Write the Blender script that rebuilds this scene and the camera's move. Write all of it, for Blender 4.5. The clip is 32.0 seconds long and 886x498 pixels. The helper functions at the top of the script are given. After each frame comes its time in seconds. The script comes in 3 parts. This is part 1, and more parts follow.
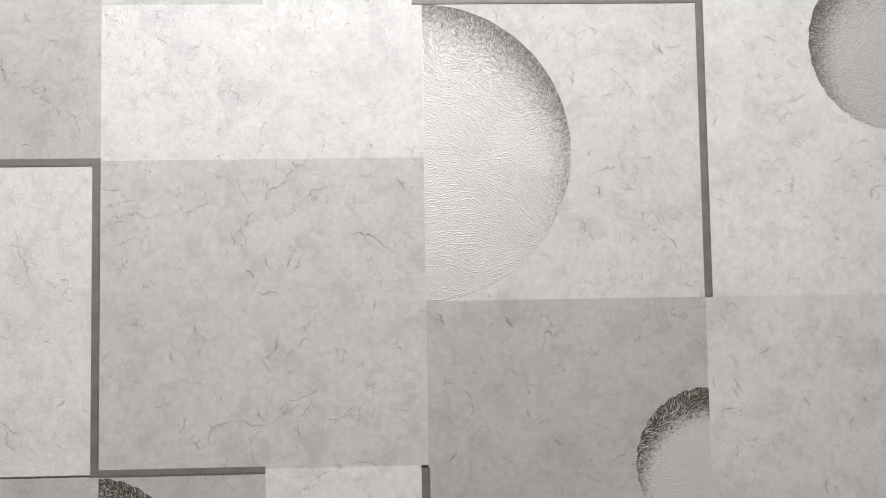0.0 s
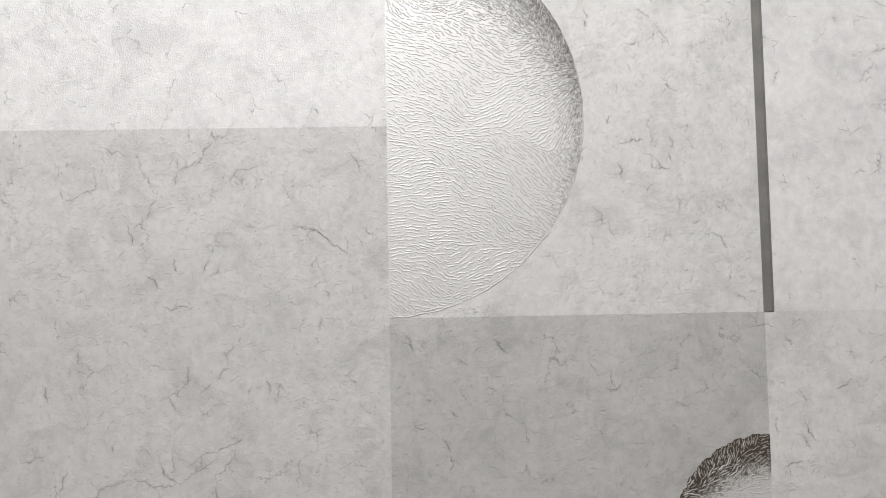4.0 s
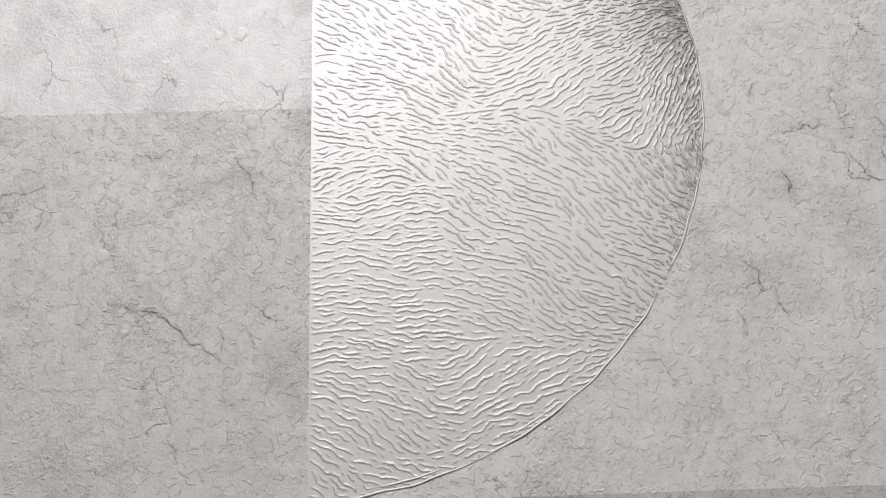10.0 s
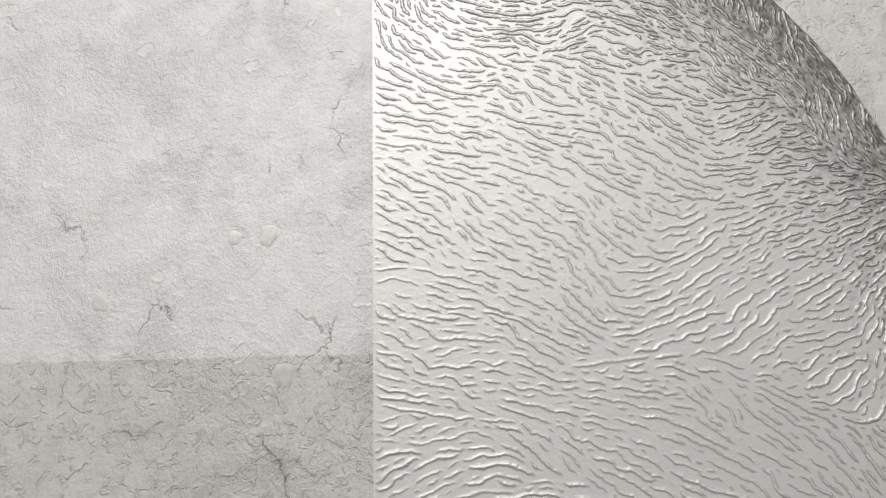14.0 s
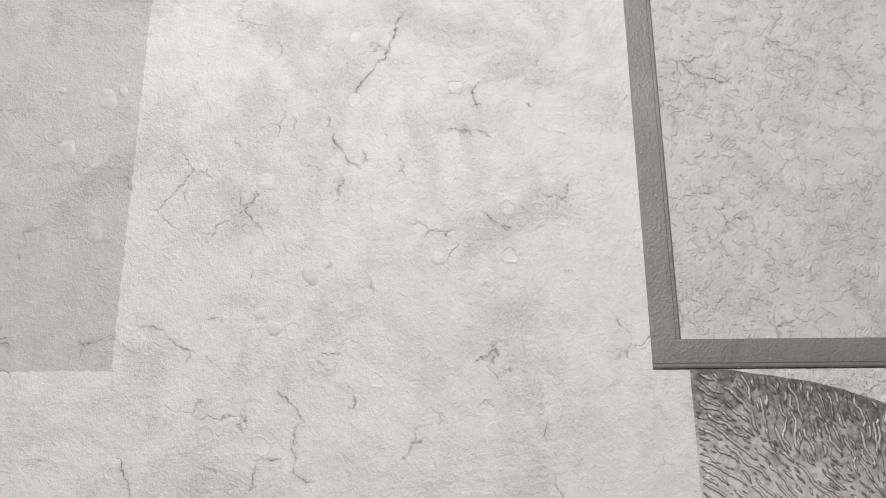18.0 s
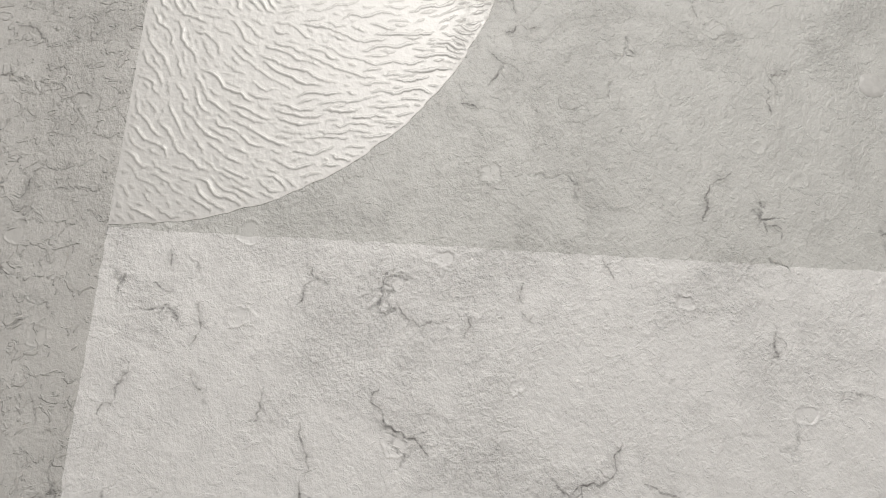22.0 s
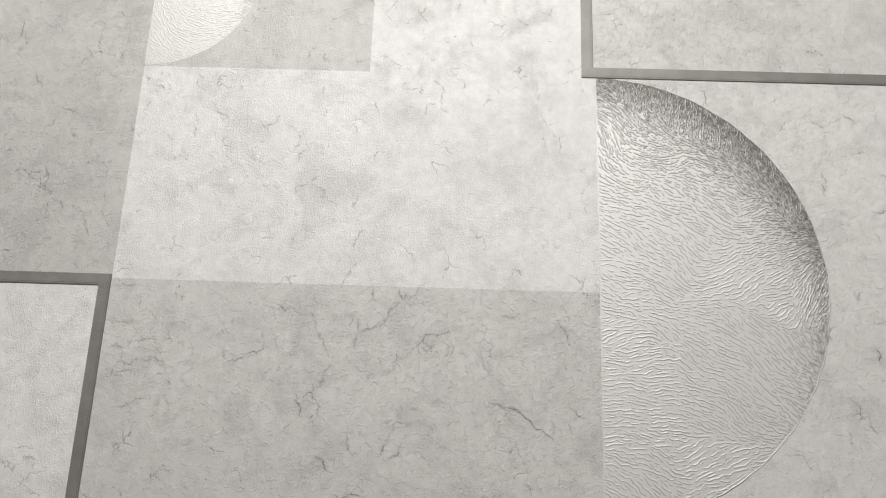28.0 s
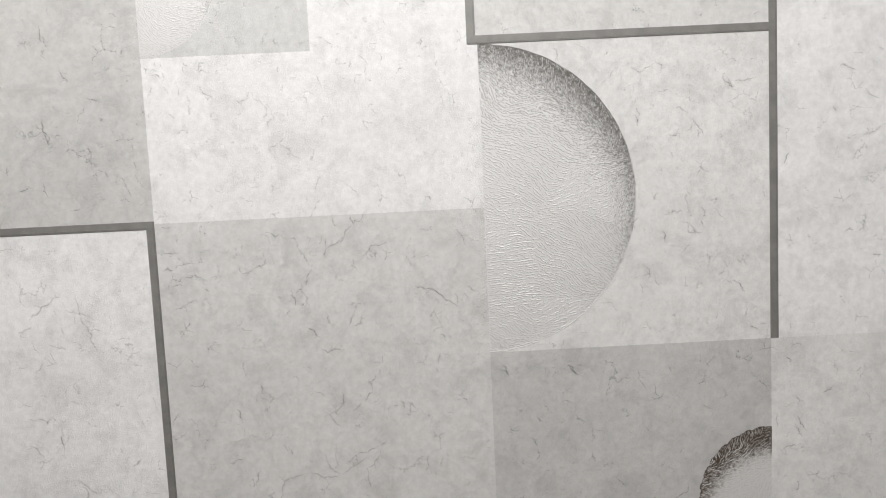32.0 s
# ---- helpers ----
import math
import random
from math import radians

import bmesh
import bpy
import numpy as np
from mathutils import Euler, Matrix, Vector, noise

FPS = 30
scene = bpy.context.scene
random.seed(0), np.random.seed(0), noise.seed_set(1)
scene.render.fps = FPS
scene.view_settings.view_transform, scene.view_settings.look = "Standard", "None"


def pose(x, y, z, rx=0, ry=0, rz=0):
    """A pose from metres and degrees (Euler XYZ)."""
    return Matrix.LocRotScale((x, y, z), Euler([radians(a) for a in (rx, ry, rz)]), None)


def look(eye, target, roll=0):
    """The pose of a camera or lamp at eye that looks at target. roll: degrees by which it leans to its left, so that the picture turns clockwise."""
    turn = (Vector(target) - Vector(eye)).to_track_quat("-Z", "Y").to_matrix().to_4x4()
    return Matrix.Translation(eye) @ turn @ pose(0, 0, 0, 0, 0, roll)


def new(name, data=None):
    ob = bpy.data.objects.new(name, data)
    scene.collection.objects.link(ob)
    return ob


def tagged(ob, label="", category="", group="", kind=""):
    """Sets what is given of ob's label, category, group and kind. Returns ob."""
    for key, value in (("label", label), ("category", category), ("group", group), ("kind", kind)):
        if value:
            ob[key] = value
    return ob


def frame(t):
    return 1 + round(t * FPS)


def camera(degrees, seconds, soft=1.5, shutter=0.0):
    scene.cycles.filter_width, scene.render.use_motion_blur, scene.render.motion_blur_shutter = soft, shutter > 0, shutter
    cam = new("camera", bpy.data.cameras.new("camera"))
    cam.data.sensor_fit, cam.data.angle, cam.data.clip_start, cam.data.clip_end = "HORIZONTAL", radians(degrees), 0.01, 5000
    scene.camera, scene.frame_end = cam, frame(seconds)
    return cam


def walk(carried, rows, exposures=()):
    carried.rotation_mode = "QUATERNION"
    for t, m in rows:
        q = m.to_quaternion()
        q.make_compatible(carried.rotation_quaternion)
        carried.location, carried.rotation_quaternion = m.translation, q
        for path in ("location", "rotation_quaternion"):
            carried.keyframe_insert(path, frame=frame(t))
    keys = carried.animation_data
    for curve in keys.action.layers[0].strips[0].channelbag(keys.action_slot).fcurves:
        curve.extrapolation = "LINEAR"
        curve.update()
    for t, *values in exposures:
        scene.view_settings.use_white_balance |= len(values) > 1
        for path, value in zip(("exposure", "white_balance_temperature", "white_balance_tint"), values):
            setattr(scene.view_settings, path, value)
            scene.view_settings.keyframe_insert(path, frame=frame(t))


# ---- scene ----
LENS = 51.6
UP = 1.5  # height of the pattern's origin above the floor

# time, x, y, z, yaw, pitch, roll
PATH = [
    (0.0, -0.0144, -0.7977, 1.4953, -2.14, 3.58, -0.97),
    (0.5, -0.0163, -0.7599, 1.4944, -2.26, 4.00, -1.04),
    (1.0, -0.0194, -0.7344, 1.4987, -2.37, 3.83, -1.08),
    (1.5, -0.0146, -0.7132, 1.4995, -2.34, 3.93, -1.10),
    (2.0, -0.0110, -0.6875, 1.5005, -2.31, 4.08, -1.05),
    (2.5, -0.0062, -0.6644, 1.4986, -2.30, 4.26, -1.05),
    (3.0, 0.0027, -0.6405, 1.5013, -1.91, 4.10, -1.08),
    (3.5, 0.0116, -0.6180, 1.5029, -1.71, 4.08, -1.03),
    (5.5, 0.0271, -0.5257, 1.5005, -1.73, 3.82, -1.22),
    (6.0, 0.0303, -0.5009, 1.4983, -1.69, 3.83, -1.26),
    (6.5, 0.0308, -0.4781, 1.4901, -1.67, 3.88, -1.26),
    (7.0, 0.0327, -0.4539, 1.4943, -1.63, 3.77, -1.30),
    (7.5, 0.0336, -0.4299, 1.4975, -1.60, 5.24, -1.38),
    (8.0, 0.0378, -0.3950, 1.4895, -1.59, 10.02, -1.54),
    (8.5, 0.0402, -0.3592, 1.4850, -1.40, 14.02, -1.69),
    (9.0, 0.0396, -0.3245, 1.4860, -1.57, 15.67, -1.86),
    (9.5, 0.0361, -0.3006, 1.4839, -1.43, 16.48, -1.95),
    (10.0, 0.0368, -0.2756, 1.4911, -1.03, 17.13, -1.97),
    (10.5, 0.0330, -0.2534, 1.4943, -1.16, 17.01, -2.11),
    (11.0, 0.0372, -0.2295, 1.4998, -0.91, 16.74, -2.17),
    (11.5, 0.0361, -0.2174, 1.5124, -1.22, 16.76, -2.28),
    (12.0, 0.0314, -0.2069, 1.5300, -1.15, 16.36, -2.30),
    (12.5, 0.0285, -0.2039, 1.5513, -1.19, 15.66, -2.30),
    (13.0, 0.0255, -0.2036, 1.5719, -1.15, 15.09, -2.18),
    (13.5, 0.0196, -0.1986, 1.5769, -0.94, 17.58, -1.91),
    (15.5, -0.0092, -0.2037, 1.6328, 0.09, 18.99, -0.64),
    (16.0, -0.0190, -0.2042, 1.6520, 0.27, 18.76, -0.45),
    (16.5, -0.0214, -0.2036, 1.6685, 0.21, 19.05, -0.42),
    (17.0, -0.0316, -0.2109, 1.6845, 0.13, 18.52, -0.44),
    (17.5, -0.0366, -0.2216, 1.7085, 0.36, 18.22, -0.40),
    (18.0, -0.0572, -0.2185, 1.7203, 0.49, 18.61, -0.40),
    (18.5, -0.0899, -0.2102, 1.7285, 0.17, 17.97, -0.46),
    (19.0, -0.1206, -0.1984, 1.7311, 0.74, 17.95, 0.11),
    (19.5, -0.1488, -0.1866, 1.7374, 0.50, 17.37, 0.47),
    (20.0, -0.1724, -0.1791, 1.7439, 0.55, 16.95, 0.99),
    (20.5, -0.1897, -0.1702, 1.7518, 0.98, 16.66, 1.50),
    (21.0, -0.2072, -0.1544, 1.7507, -0.06, 16.54, 1.80),
    (21.5, -0.2170, -0.1466, 1.7319, 0.34, 17.69, 2.64),
    (22.0, -0.2213, -0.1481, 1.7163, 0.58, 17.55, 3.47),
    (22.5, -0.2218, -0.1530, 1.6943, 0.96, 18.26, 4.45),
    (23.0, -0.2196, -0.1644, 1.6748, 1.51, 18.52, 5.13),
    (23.5, -0.2102, -0.1715, 1.6538, 1.45, 18.57, 5.51),
    (24.0, -0.2136, -0.1712, 1.6310, 1.04, 17.90, 5.49),
    (24.5, -0.2143, -0.1754, 1.6056, 1.38, 19.18, 5.19),
    (25.0, -0.2145, -0.1927, 1.5768, 1.61, 19.44, 4.38),
    (25.5, -0.2165, -0.2224, 1.5467, 1.33, 19.35, 3.78),
    (27.5, -0.1157, -0.4361, 1.4928, 0.92, 17.91, 2.13),
    (28.0, -0.0791, -0.5041, 1.4841, 1.26, 18.15, 2.09),
    (28.5, -0.0508, -0.5449, 1.4833, 1.06, 17.71, 1.58),
    (29.0, -0.0520, -0.5845, 1.5001, -0.10, 9.64, -0.17),
    (29.5, -0.0491, -0.6083, 1.5482, 0.67, -2.27, -1.72),
    (30.0, -0.0600, -0.6798, 1.5783, -0.61, -4.32, -2.06),
    (30.5, -0.0603, -0.7095, 1.6014, -0.96, -4.90, -2.36),
    (31.0, -0.0547, -0.7219, 1.6347, -1.03, -5.95, -2.54),
    (31.5, -0.0510, -0.7563, 1.6609, -0.76, -6.24, -2.78),
    (32.0, -0.0503, -0.7785, 1.6831, -1.00, -6.64, -2.76),
]
EXPOSURES = [
    (0, 0.34, 6400, 10), (3.5, 0.32, 6400, 10), (6, 0.34, 6400, 10), (7, 0.37, 6400, 10), (8, 0.24, 6420, 10),
    (9, 0.08, 6400, 12), (10, 0.06, 6400, 13), (11, 0.10, 6400, 14), (12, 0.10, 6400, 14), (13, 0.00, 6450, 8), (16, -0.11, 6500, 12),
    (17, -0.15, 6500, 11), (18, -0.24, 6500, 11), (19, -0.24, 6480, 8), (20, -0.25, 6580, 8), (21, -0.25, 6600, 9), (22, -0.34, 6680, 9),
    (23, -0.34, 6680, 9), (25, -0.18, 6720, 9), (28, 0.06, 6580, 9), (29, 0.06, 6650, 9), (30, 0.40, 6520, 10),
    (31, 0.35, 6430, 10), (32, 0.32, 6430, 10),
]

cam = camera(LENS, 32.0, soft=1.05)
walk(cam, [(t, pose(x, y, z, 90 + p, 0, w) @ pose(0, 0, 0, 0, 0, r)) for t, x, y, z, w, p, r in PATH], EXPOSURES)

# ---- light: a ceiling lamp behind the camera, and a weak ambient fill added as world ----
world = bpy.data.worlds.new("world")
scene.world = world
world.use_nodes = True
world.node_tree.nodes["Background"].inputs["Color"].default_value = (0.9, 0.95, 1.0, 1)
world.node_tree.nodes["Background"].inputs["Strength"].default_value = 0.25

lamp = bpy.data.lights.new("ceiling_lamp", "AREA")
lamp.shape, lamp.size, lamp.energy, lamp.color = "DISK", 0.34, 21.0, (1.0, 0.978, 0.965)
lamp_ob = new("ceiling_lamp", lamp)
lamp_ob.matrix_world = look((-0.16, -1.05, 2.52), (0.0, 0.0, 1.5))


# ---- materials ----
def node(nt, kind, **values):
    n = nt.nodes.new("ShaderNode" + kind)
    for key, value in values.items():
        if key in n.inputs:
            n.inputs[key].default_value = value
    return n


def ramp(nt, source, low, high, a, b):
    """Maps source from low..high to a..b, smoothly and clamped."""
    n = nt.nodes.new("ShaderNodeMapRange")
    n.interpolation_type = "SMOOTHSTEP"
    nt.links.new(source, n.inputs["Value"])
    for key, value in (("From Min", low), ("From Max", high), ("To Min", a), ("To Max", b)):
        n.inputs[key].default_value = value
    return n.outputs["Result"]


def calc(nt, op, a, b):
    n = nt.nodes.new("ShaderNodeMath")
    n.operation = op
    for slot, value in ((0, a), (1, b)):
        if isinstance(value, (int, float)):
            n.inputs[slot].default_value = value
        else:
            nt.links.new(value, n.inputs[slot])
    return n.outputs[0]


def noise_tex(nt, where, scale, detail=3.0, rough=0.55, distortion=0.0):
    n = node(nt, "TexNoise", Scale=scale, Detail=detail, Roughness=rough, Distortion=distortion)
    nt.links.new(where, n.inputs["Vector"])
    return n.outputs["Fac"]


def fresh(name):
    m = bpy.data.materials.new(name)
    m.use_nodes = True
    nt = m.node_tree
    return m, nt, nt.nodes["Principled BSDF"], nt.nodes.new("ShaderNodeTexCoord").outputs["Object"]


def tinted(nt, colour, factor):
    n = nt.nodes.new("ShaderNodeMix")
    n.data_type, n.blend_type = "RGBA", "MULTIPLY"
    n.inputs[0].default_value = 1.0
    n.inputs[6].default_value = (*colour, 1)
    grey = nt.nodes.new("ShaderNodeCombineColor")
    for k in range(3):
        nt.links.new(factor, grey.inputs[k])
    nt.links.new(grey.outputs[0], n.inputs[7])
    return n.outputs[2]


def swirled(nt, where, scale, amount):
    """where, pushed about by a noise of that scale."""
    n = node(nt, "TexNoise", Scale=scale, Detail=3.0)
    nt.links.new(where, n.inputs["Vector"])
    shift = nt.nodes.new("ShaderNodeVectorMath")
    shift.operation = "MULTIPLY_ADD"
    nt.links.new(n.outputs["Color"], shift.inputs[0])
    shift.inputs[1].default_value = (amount,) * 3
    nt.links.new(where, shift.inputs[2])
    return shift.outputs[0]


def fissures(nt, where, scale, width, keep, mask_scale):
    """1 on plain ground, down to 0 along short broken fissures."""
    v = nt.nodes.new("ShaderNodeTexVoronoi")
    v.feature = "DISTANCE_TO_EDGE"
    v.inputs["Scale"].default_value = scale
    nt.links.new(where, v.inputs["Vector"])
    line = ramp(nt, v.outputs["Distance"], 0.0, width, 1.0, 0.0)
    mask = ramp(nt, noise_tex(nt, where, mask_scale, 2.0), keep, keep + 0.12, 0.0, 1.0)
    return calc(nt, "MULTIPLY", line, mask)


def plaster_print(name, colour, curl=0.48, depth=0.00030, rough=0.46):
    """Vinyl wallcovering printed like cloudy, fissured concrete: rough speckled patches between smooth pale ones."""
    m, nt, bsdf, where = fresh(name)
    squash = nt.nodes.new("ShaderNodeVectorMath")
    squash.operation = "MULTIPLY"
    squash.inputs[1].default_value = (1.0, 1.0, 0.85)
    nt.links.new(where, squash.inputs[0])
    upright = squash.outputs[0]
    # clouds at three sizes; patch is 1 where the print is dark and gritty
    cloud = ramp(nt, noise_tex(nt, where, 11, 5.0, 0.6), 0.3, 0.7, 0.955, 1.045)
    patch = ramp(nt, noise_tex(nt, where, 34, 7.0, 0.66, 0.6), 0.44, 0.66, 0.0, 1.0)
    fleck = ramp(nt, noise_tex(nt, where, 150, 5.0, 0.7), 0.32, 0.68, 0.93, 1.06)
    tone = calc(nt, "MULTIPLY", calc(nt, "MULTIPLY", cloud, fleck), calc(nt, "SUBTRACT", 1.02, calc(nt, "MULTIPLY", patch, 0.105)))
    # smooth pale spots
    cells = nt.nodes.new("ShaderNodeTexVoronoi")
    cells.inputs["Scale"].default_value = 150
    nt.links.new(swirled(nt, where, 260, 0.004), cells.inputs["Vector"])
    chosen = nt.nodes.new("ShaderNodeSeparateColor")
    nt.links.new(cells.outputs["Color"], chosen.inputs[0])
    spot = calc(nt, "MULTIPLY", ramp(nt, cells.outputs["Distance"], 0.22, 0.34, 1.0, 0.0), ramp(nt, chosen.outputs[0], 0.88, 0.91, 0.0, 1.0))
    tone = calc(nt, "ADD", tone, calc(nt, "MULTIPLY", spot, 0.025))
    # dark specks, thick in the patches
    dust = ramp(nt, noise_tex(nt, upright, 1250, 3.0, 0.7), 0.50, 0.68, 0.0, 1.0)
    dust = calc(nt, "MULTIPLY", dust, calc(nt, "ADD", calc(nt, "MULTIPLY", patch, 0.16), 0.06))
    tone = calc(nt, "MULTIPLY", tone, calc(nt, "SUBTRACT", 1.0, dust))
    # short hair fissures, jagged and broken into specks
    speck = ramp(nt, noise_tex(nt, where, 900, 3.0, 0.7), 0.40, 0.62, 0.1, 1.0)
    deep = fissures(nt, swirled(nt, where, 240, 0.006), 62, 0.032, 0.55, 60)
    fine = fissures(nt, swirled(nt, where, 420, 0.0034), 130, 0.04, 0.56, 75)
    smudge = ramp(nt, noise_tex(nt, where, 95, 6.0, 0.78), 0.60, 0.74, 0.0, 1.0)
    for mark, amount in ((deep, 0.62), (fine, 0.20), (smudge, 0.22)):
        mark = calc(nt, "MULTIPLY", calc(nt, "MULTIPLY", mark, speck), amount)
        tone = calc(nt, "MULTIPLY", tone, calc(nt, "SUBTRACT", 1.0, mark))
    nt.links.new(tinted(nt, colour, tone), bsdf.inputs["Base Color"])
    bsdf.inputs["Roughness"].default_value = rough
    bsdf.inputs["Specular IOR Level"].default_value = 0.5
    # relief: sharp grit in the patches, softer dimples elsewhere, raised rims round the pale spots
    grit = noise_tex(nt, upright, 950, 3.0, 0.72)
    crust = ramp(nt, noise_tex(nt, where, 330, 4.0, 0.62, 0.8), 0.545, 0.61, 0.0, 1.0)
    rim = calc(nt, "MULTIPLY", ramp(nt, cells.outputs["Distance"], 0.30, 0.40, 1.0, 0.0), ramp(nt, chosen.outputs[0], 0.88, 0.91, 0.0, 1.0))
    lift = calc(nt, "MULTIPLY", grit, calc(nt, "ADD", calc(nt, "MULTIPLY", patch, 0.9), 0.8))
    lift = calc(nt, "MULTIPLY", lift, calc(nt, "SUBTRACT", 1.0, calc(nt, "MULTIPLY", spot, 0.85)))
    lift = calc(nt, "ADD", lift, calc(nt, "MULTIPLY", crust, curl))
    lift = calc(nt, "ADD", lift, calc(nt, "MULTIPLY", rim, 0.25))
    lift = calc(nt, "SUBTRACT", lift, calc(nt, "MULTIPLY", deep, 0.35))
    bump = node(nt, "Bump", Strength=1.0, Distance=depth)
    nt.links.new(lift, bump.inputs["Height"])
    nt.links.new(bump.outputs["Normal"], bsdf.inputs["Normal"])
    return m


def foil(name, centre, radius, side, light, dark, start=1.0, end=1.32, shift_x=0.20, shift_z=0.18, rise=0.00027, rough=0.52, line=None, vale=0.0, ink=1.0):
    """Pearly foil ink of a half disc: pale, with a dark printed crescent along its upper rim."""
    m, nt, bsdf, where = fresh(name)
    shift = nt.nodes.new("ShaderNodeVectorMath")
    shift.operation = "SUBTRACT"
    nt.links.new(where, shift.inputs[0])
    shift.inputs[1].default_value = (centre[0] - side * shift_x * radius, 0, centre[1] - shift_z * radius)
    size = nt.nodes.new("ShaderNodeVectorMath")
    size.operation = "LENGTH"
    flat = nt.nodes.new("ShaderNodeVectorMath")
    flat.operation = "MULTIPLY"
    flat.inputs[1].default_value = (1, 0, 1)
    nt.links.new(shift.outputs[0], flat.inputs[0])
    nt.links.new(flat.outputs[0], size.inputs[0])
    far = calc(nt, "DIVIDE", size.outputs["Value"], radius)
    far = calc(nt, "ADD", far, calc(nt, "MULTIPLY", calc(nt, "SUBTRACT", noise_tex(nt, where, 300, 5.0, 0.78), 0.5), 0.7))
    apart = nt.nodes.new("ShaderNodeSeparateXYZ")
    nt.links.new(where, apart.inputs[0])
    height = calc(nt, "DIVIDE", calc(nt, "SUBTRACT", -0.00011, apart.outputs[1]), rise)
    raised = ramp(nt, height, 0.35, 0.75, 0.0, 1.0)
    # line at each stroke's foot: painted-in shade, joined by print ink near the rim
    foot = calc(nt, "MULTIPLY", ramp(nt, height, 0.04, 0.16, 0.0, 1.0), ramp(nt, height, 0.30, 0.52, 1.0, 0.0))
    if vale:  # the ink gathers between the ridges
        far = calc(nt, "ADD", far, calc(nt, "MULTIPLY", calc(nt, "SUBTRACT", 0.45, raised), vale))
    # crests coloured paler in the crescent, a painted stand-in for their gloss
    crescent = calc(nt, "MULTIPLY", ramp(nt, far, start, end, 0.0, 1.0), calc(nt, "SUBTRACT", 1.0, calc(nt, "MULTIPLY", raised, 0.6)))
    mix = nt.nodes.new("ShaderNodeMix")
    mix.data_type = "RGBA"
    nt.links.new(crescent, mix.inputs[0])
    mix.inputs[6].default_value, mix.inputs[7].default_value = (*light, 1), (*dark, 1)
    lean = nt.nodes.new("ShaderNodeVectorMath")
    lean.operation = "DISTANCE"
    nt.links.new(where, lean.inputs[0])
    lean.inputs[1].default_value = (centre[0] + side * 0.10 * radius, 0, centre[1] - 0.30 * radius)
    # foot lines: shade put into the colour, more of it print outwards
    shade_ink = ramp(nt, calc(nt, "DIVIDE", lean.outputs["Value"], radius), 0.5, 1.05, 0.3 * ink, 0.8 * ink)
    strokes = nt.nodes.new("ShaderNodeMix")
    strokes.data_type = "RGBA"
    nt.links.new(calc(nt, "MULTIPLY", foot, shade_ink), strokes.inputs[0])
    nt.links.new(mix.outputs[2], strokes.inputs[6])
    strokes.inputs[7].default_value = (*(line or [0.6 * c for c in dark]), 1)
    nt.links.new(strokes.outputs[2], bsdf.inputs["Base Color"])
    bsdf.inputs["Metallic"].default_value = 0.25
    bsdf.inputs["Roughness"].default_value = rough
    weave = noise_tex(nt, where, 900, 2.0)
    bump = node(nt, "Bump", Strength=0.25, Distance=0.0003)
    nt.links.new(weave, bump.inputs["Height"])
    nt.links.new(bump.outputs["Normal"], bsdf.inputs["Normal"])
    return m


def plain(name, colour, rough=0.6, grain=300, depth=0.0004, metal=0.0):
    m, nt, bsdf, where = fresh(name)
    tone = ramp(nt, noise_tex(nt, where, grain / 8, 4.0), 0.3, 0.7, 0.86, 1.08)
    fine = ramp(nt, noise_tex(nt, where, grain * 4, 2.0), 0.3, 0.7, 0.9, 1.06)
    nt.links.new(tinted(nt, colour, calc(nt, "MULTIPLY", tone, fine)), bsdf.inputs["Base Color"])
    bsdf.inputs["Roughness"].default_value, bsdf.inputs["Metallic"].default_value = rough, metal
    bump = node(nt, "Bump", Strength=0.4, Distance=depth)
    nt.links.new(noise_tex(nt, where, grain * 3, 3.0), bump.inputs["Height"])
    nt.links.new(bump.outputs["Normal"], bsdf.inputs["Normal"])
    return m


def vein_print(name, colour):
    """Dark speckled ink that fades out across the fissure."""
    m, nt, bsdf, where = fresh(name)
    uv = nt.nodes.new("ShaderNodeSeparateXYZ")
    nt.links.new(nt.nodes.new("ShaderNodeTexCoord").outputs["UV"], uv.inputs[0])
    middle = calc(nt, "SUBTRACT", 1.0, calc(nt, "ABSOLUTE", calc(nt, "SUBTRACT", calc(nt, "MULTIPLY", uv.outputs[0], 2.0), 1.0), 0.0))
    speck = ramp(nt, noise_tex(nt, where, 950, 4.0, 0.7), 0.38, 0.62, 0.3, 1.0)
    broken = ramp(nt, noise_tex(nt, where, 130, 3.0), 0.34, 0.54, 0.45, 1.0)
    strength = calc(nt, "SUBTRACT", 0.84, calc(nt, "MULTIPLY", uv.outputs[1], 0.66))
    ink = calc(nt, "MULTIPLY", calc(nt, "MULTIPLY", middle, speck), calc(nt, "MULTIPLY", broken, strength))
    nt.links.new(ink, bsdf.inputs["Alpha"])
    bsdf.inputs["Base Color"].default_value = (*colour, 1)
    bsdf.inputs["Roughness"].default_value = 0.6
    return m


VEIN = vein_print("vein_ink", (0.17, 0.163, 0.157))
WHITE = plaster_print("print_white", (0.71, 0.706, 0.70), 0.16, 0.00030)
SAGE = plaster_print("print_sage", (0.540, 0.541, 0.525), 0.16, 0.00030)
PALE = plaster_print("print_pale", (0.66, 0.655, 0.64))
MID = plaster_print("print_mid", (0.585, 0.58, 0.565))
GREY = plaster_print("print_grey", (0.52, 0.515, 0.50))
DARK = plaster_print("print_dark", (0.495, 0.49, 0.478))
FLAKE = plain("flake_grey", (0.62, 0.615, 0.60), 0.5, 200, 0.0001)
FLAKE_PALE = plain("flake_pale", (0.70, 0.695, 0.68), 0.5, 200, 0.0001)
BAND = plain("band_grey", (0.225, 0.22, 0.207), 0.52, 480, 0.0004, 0.3)
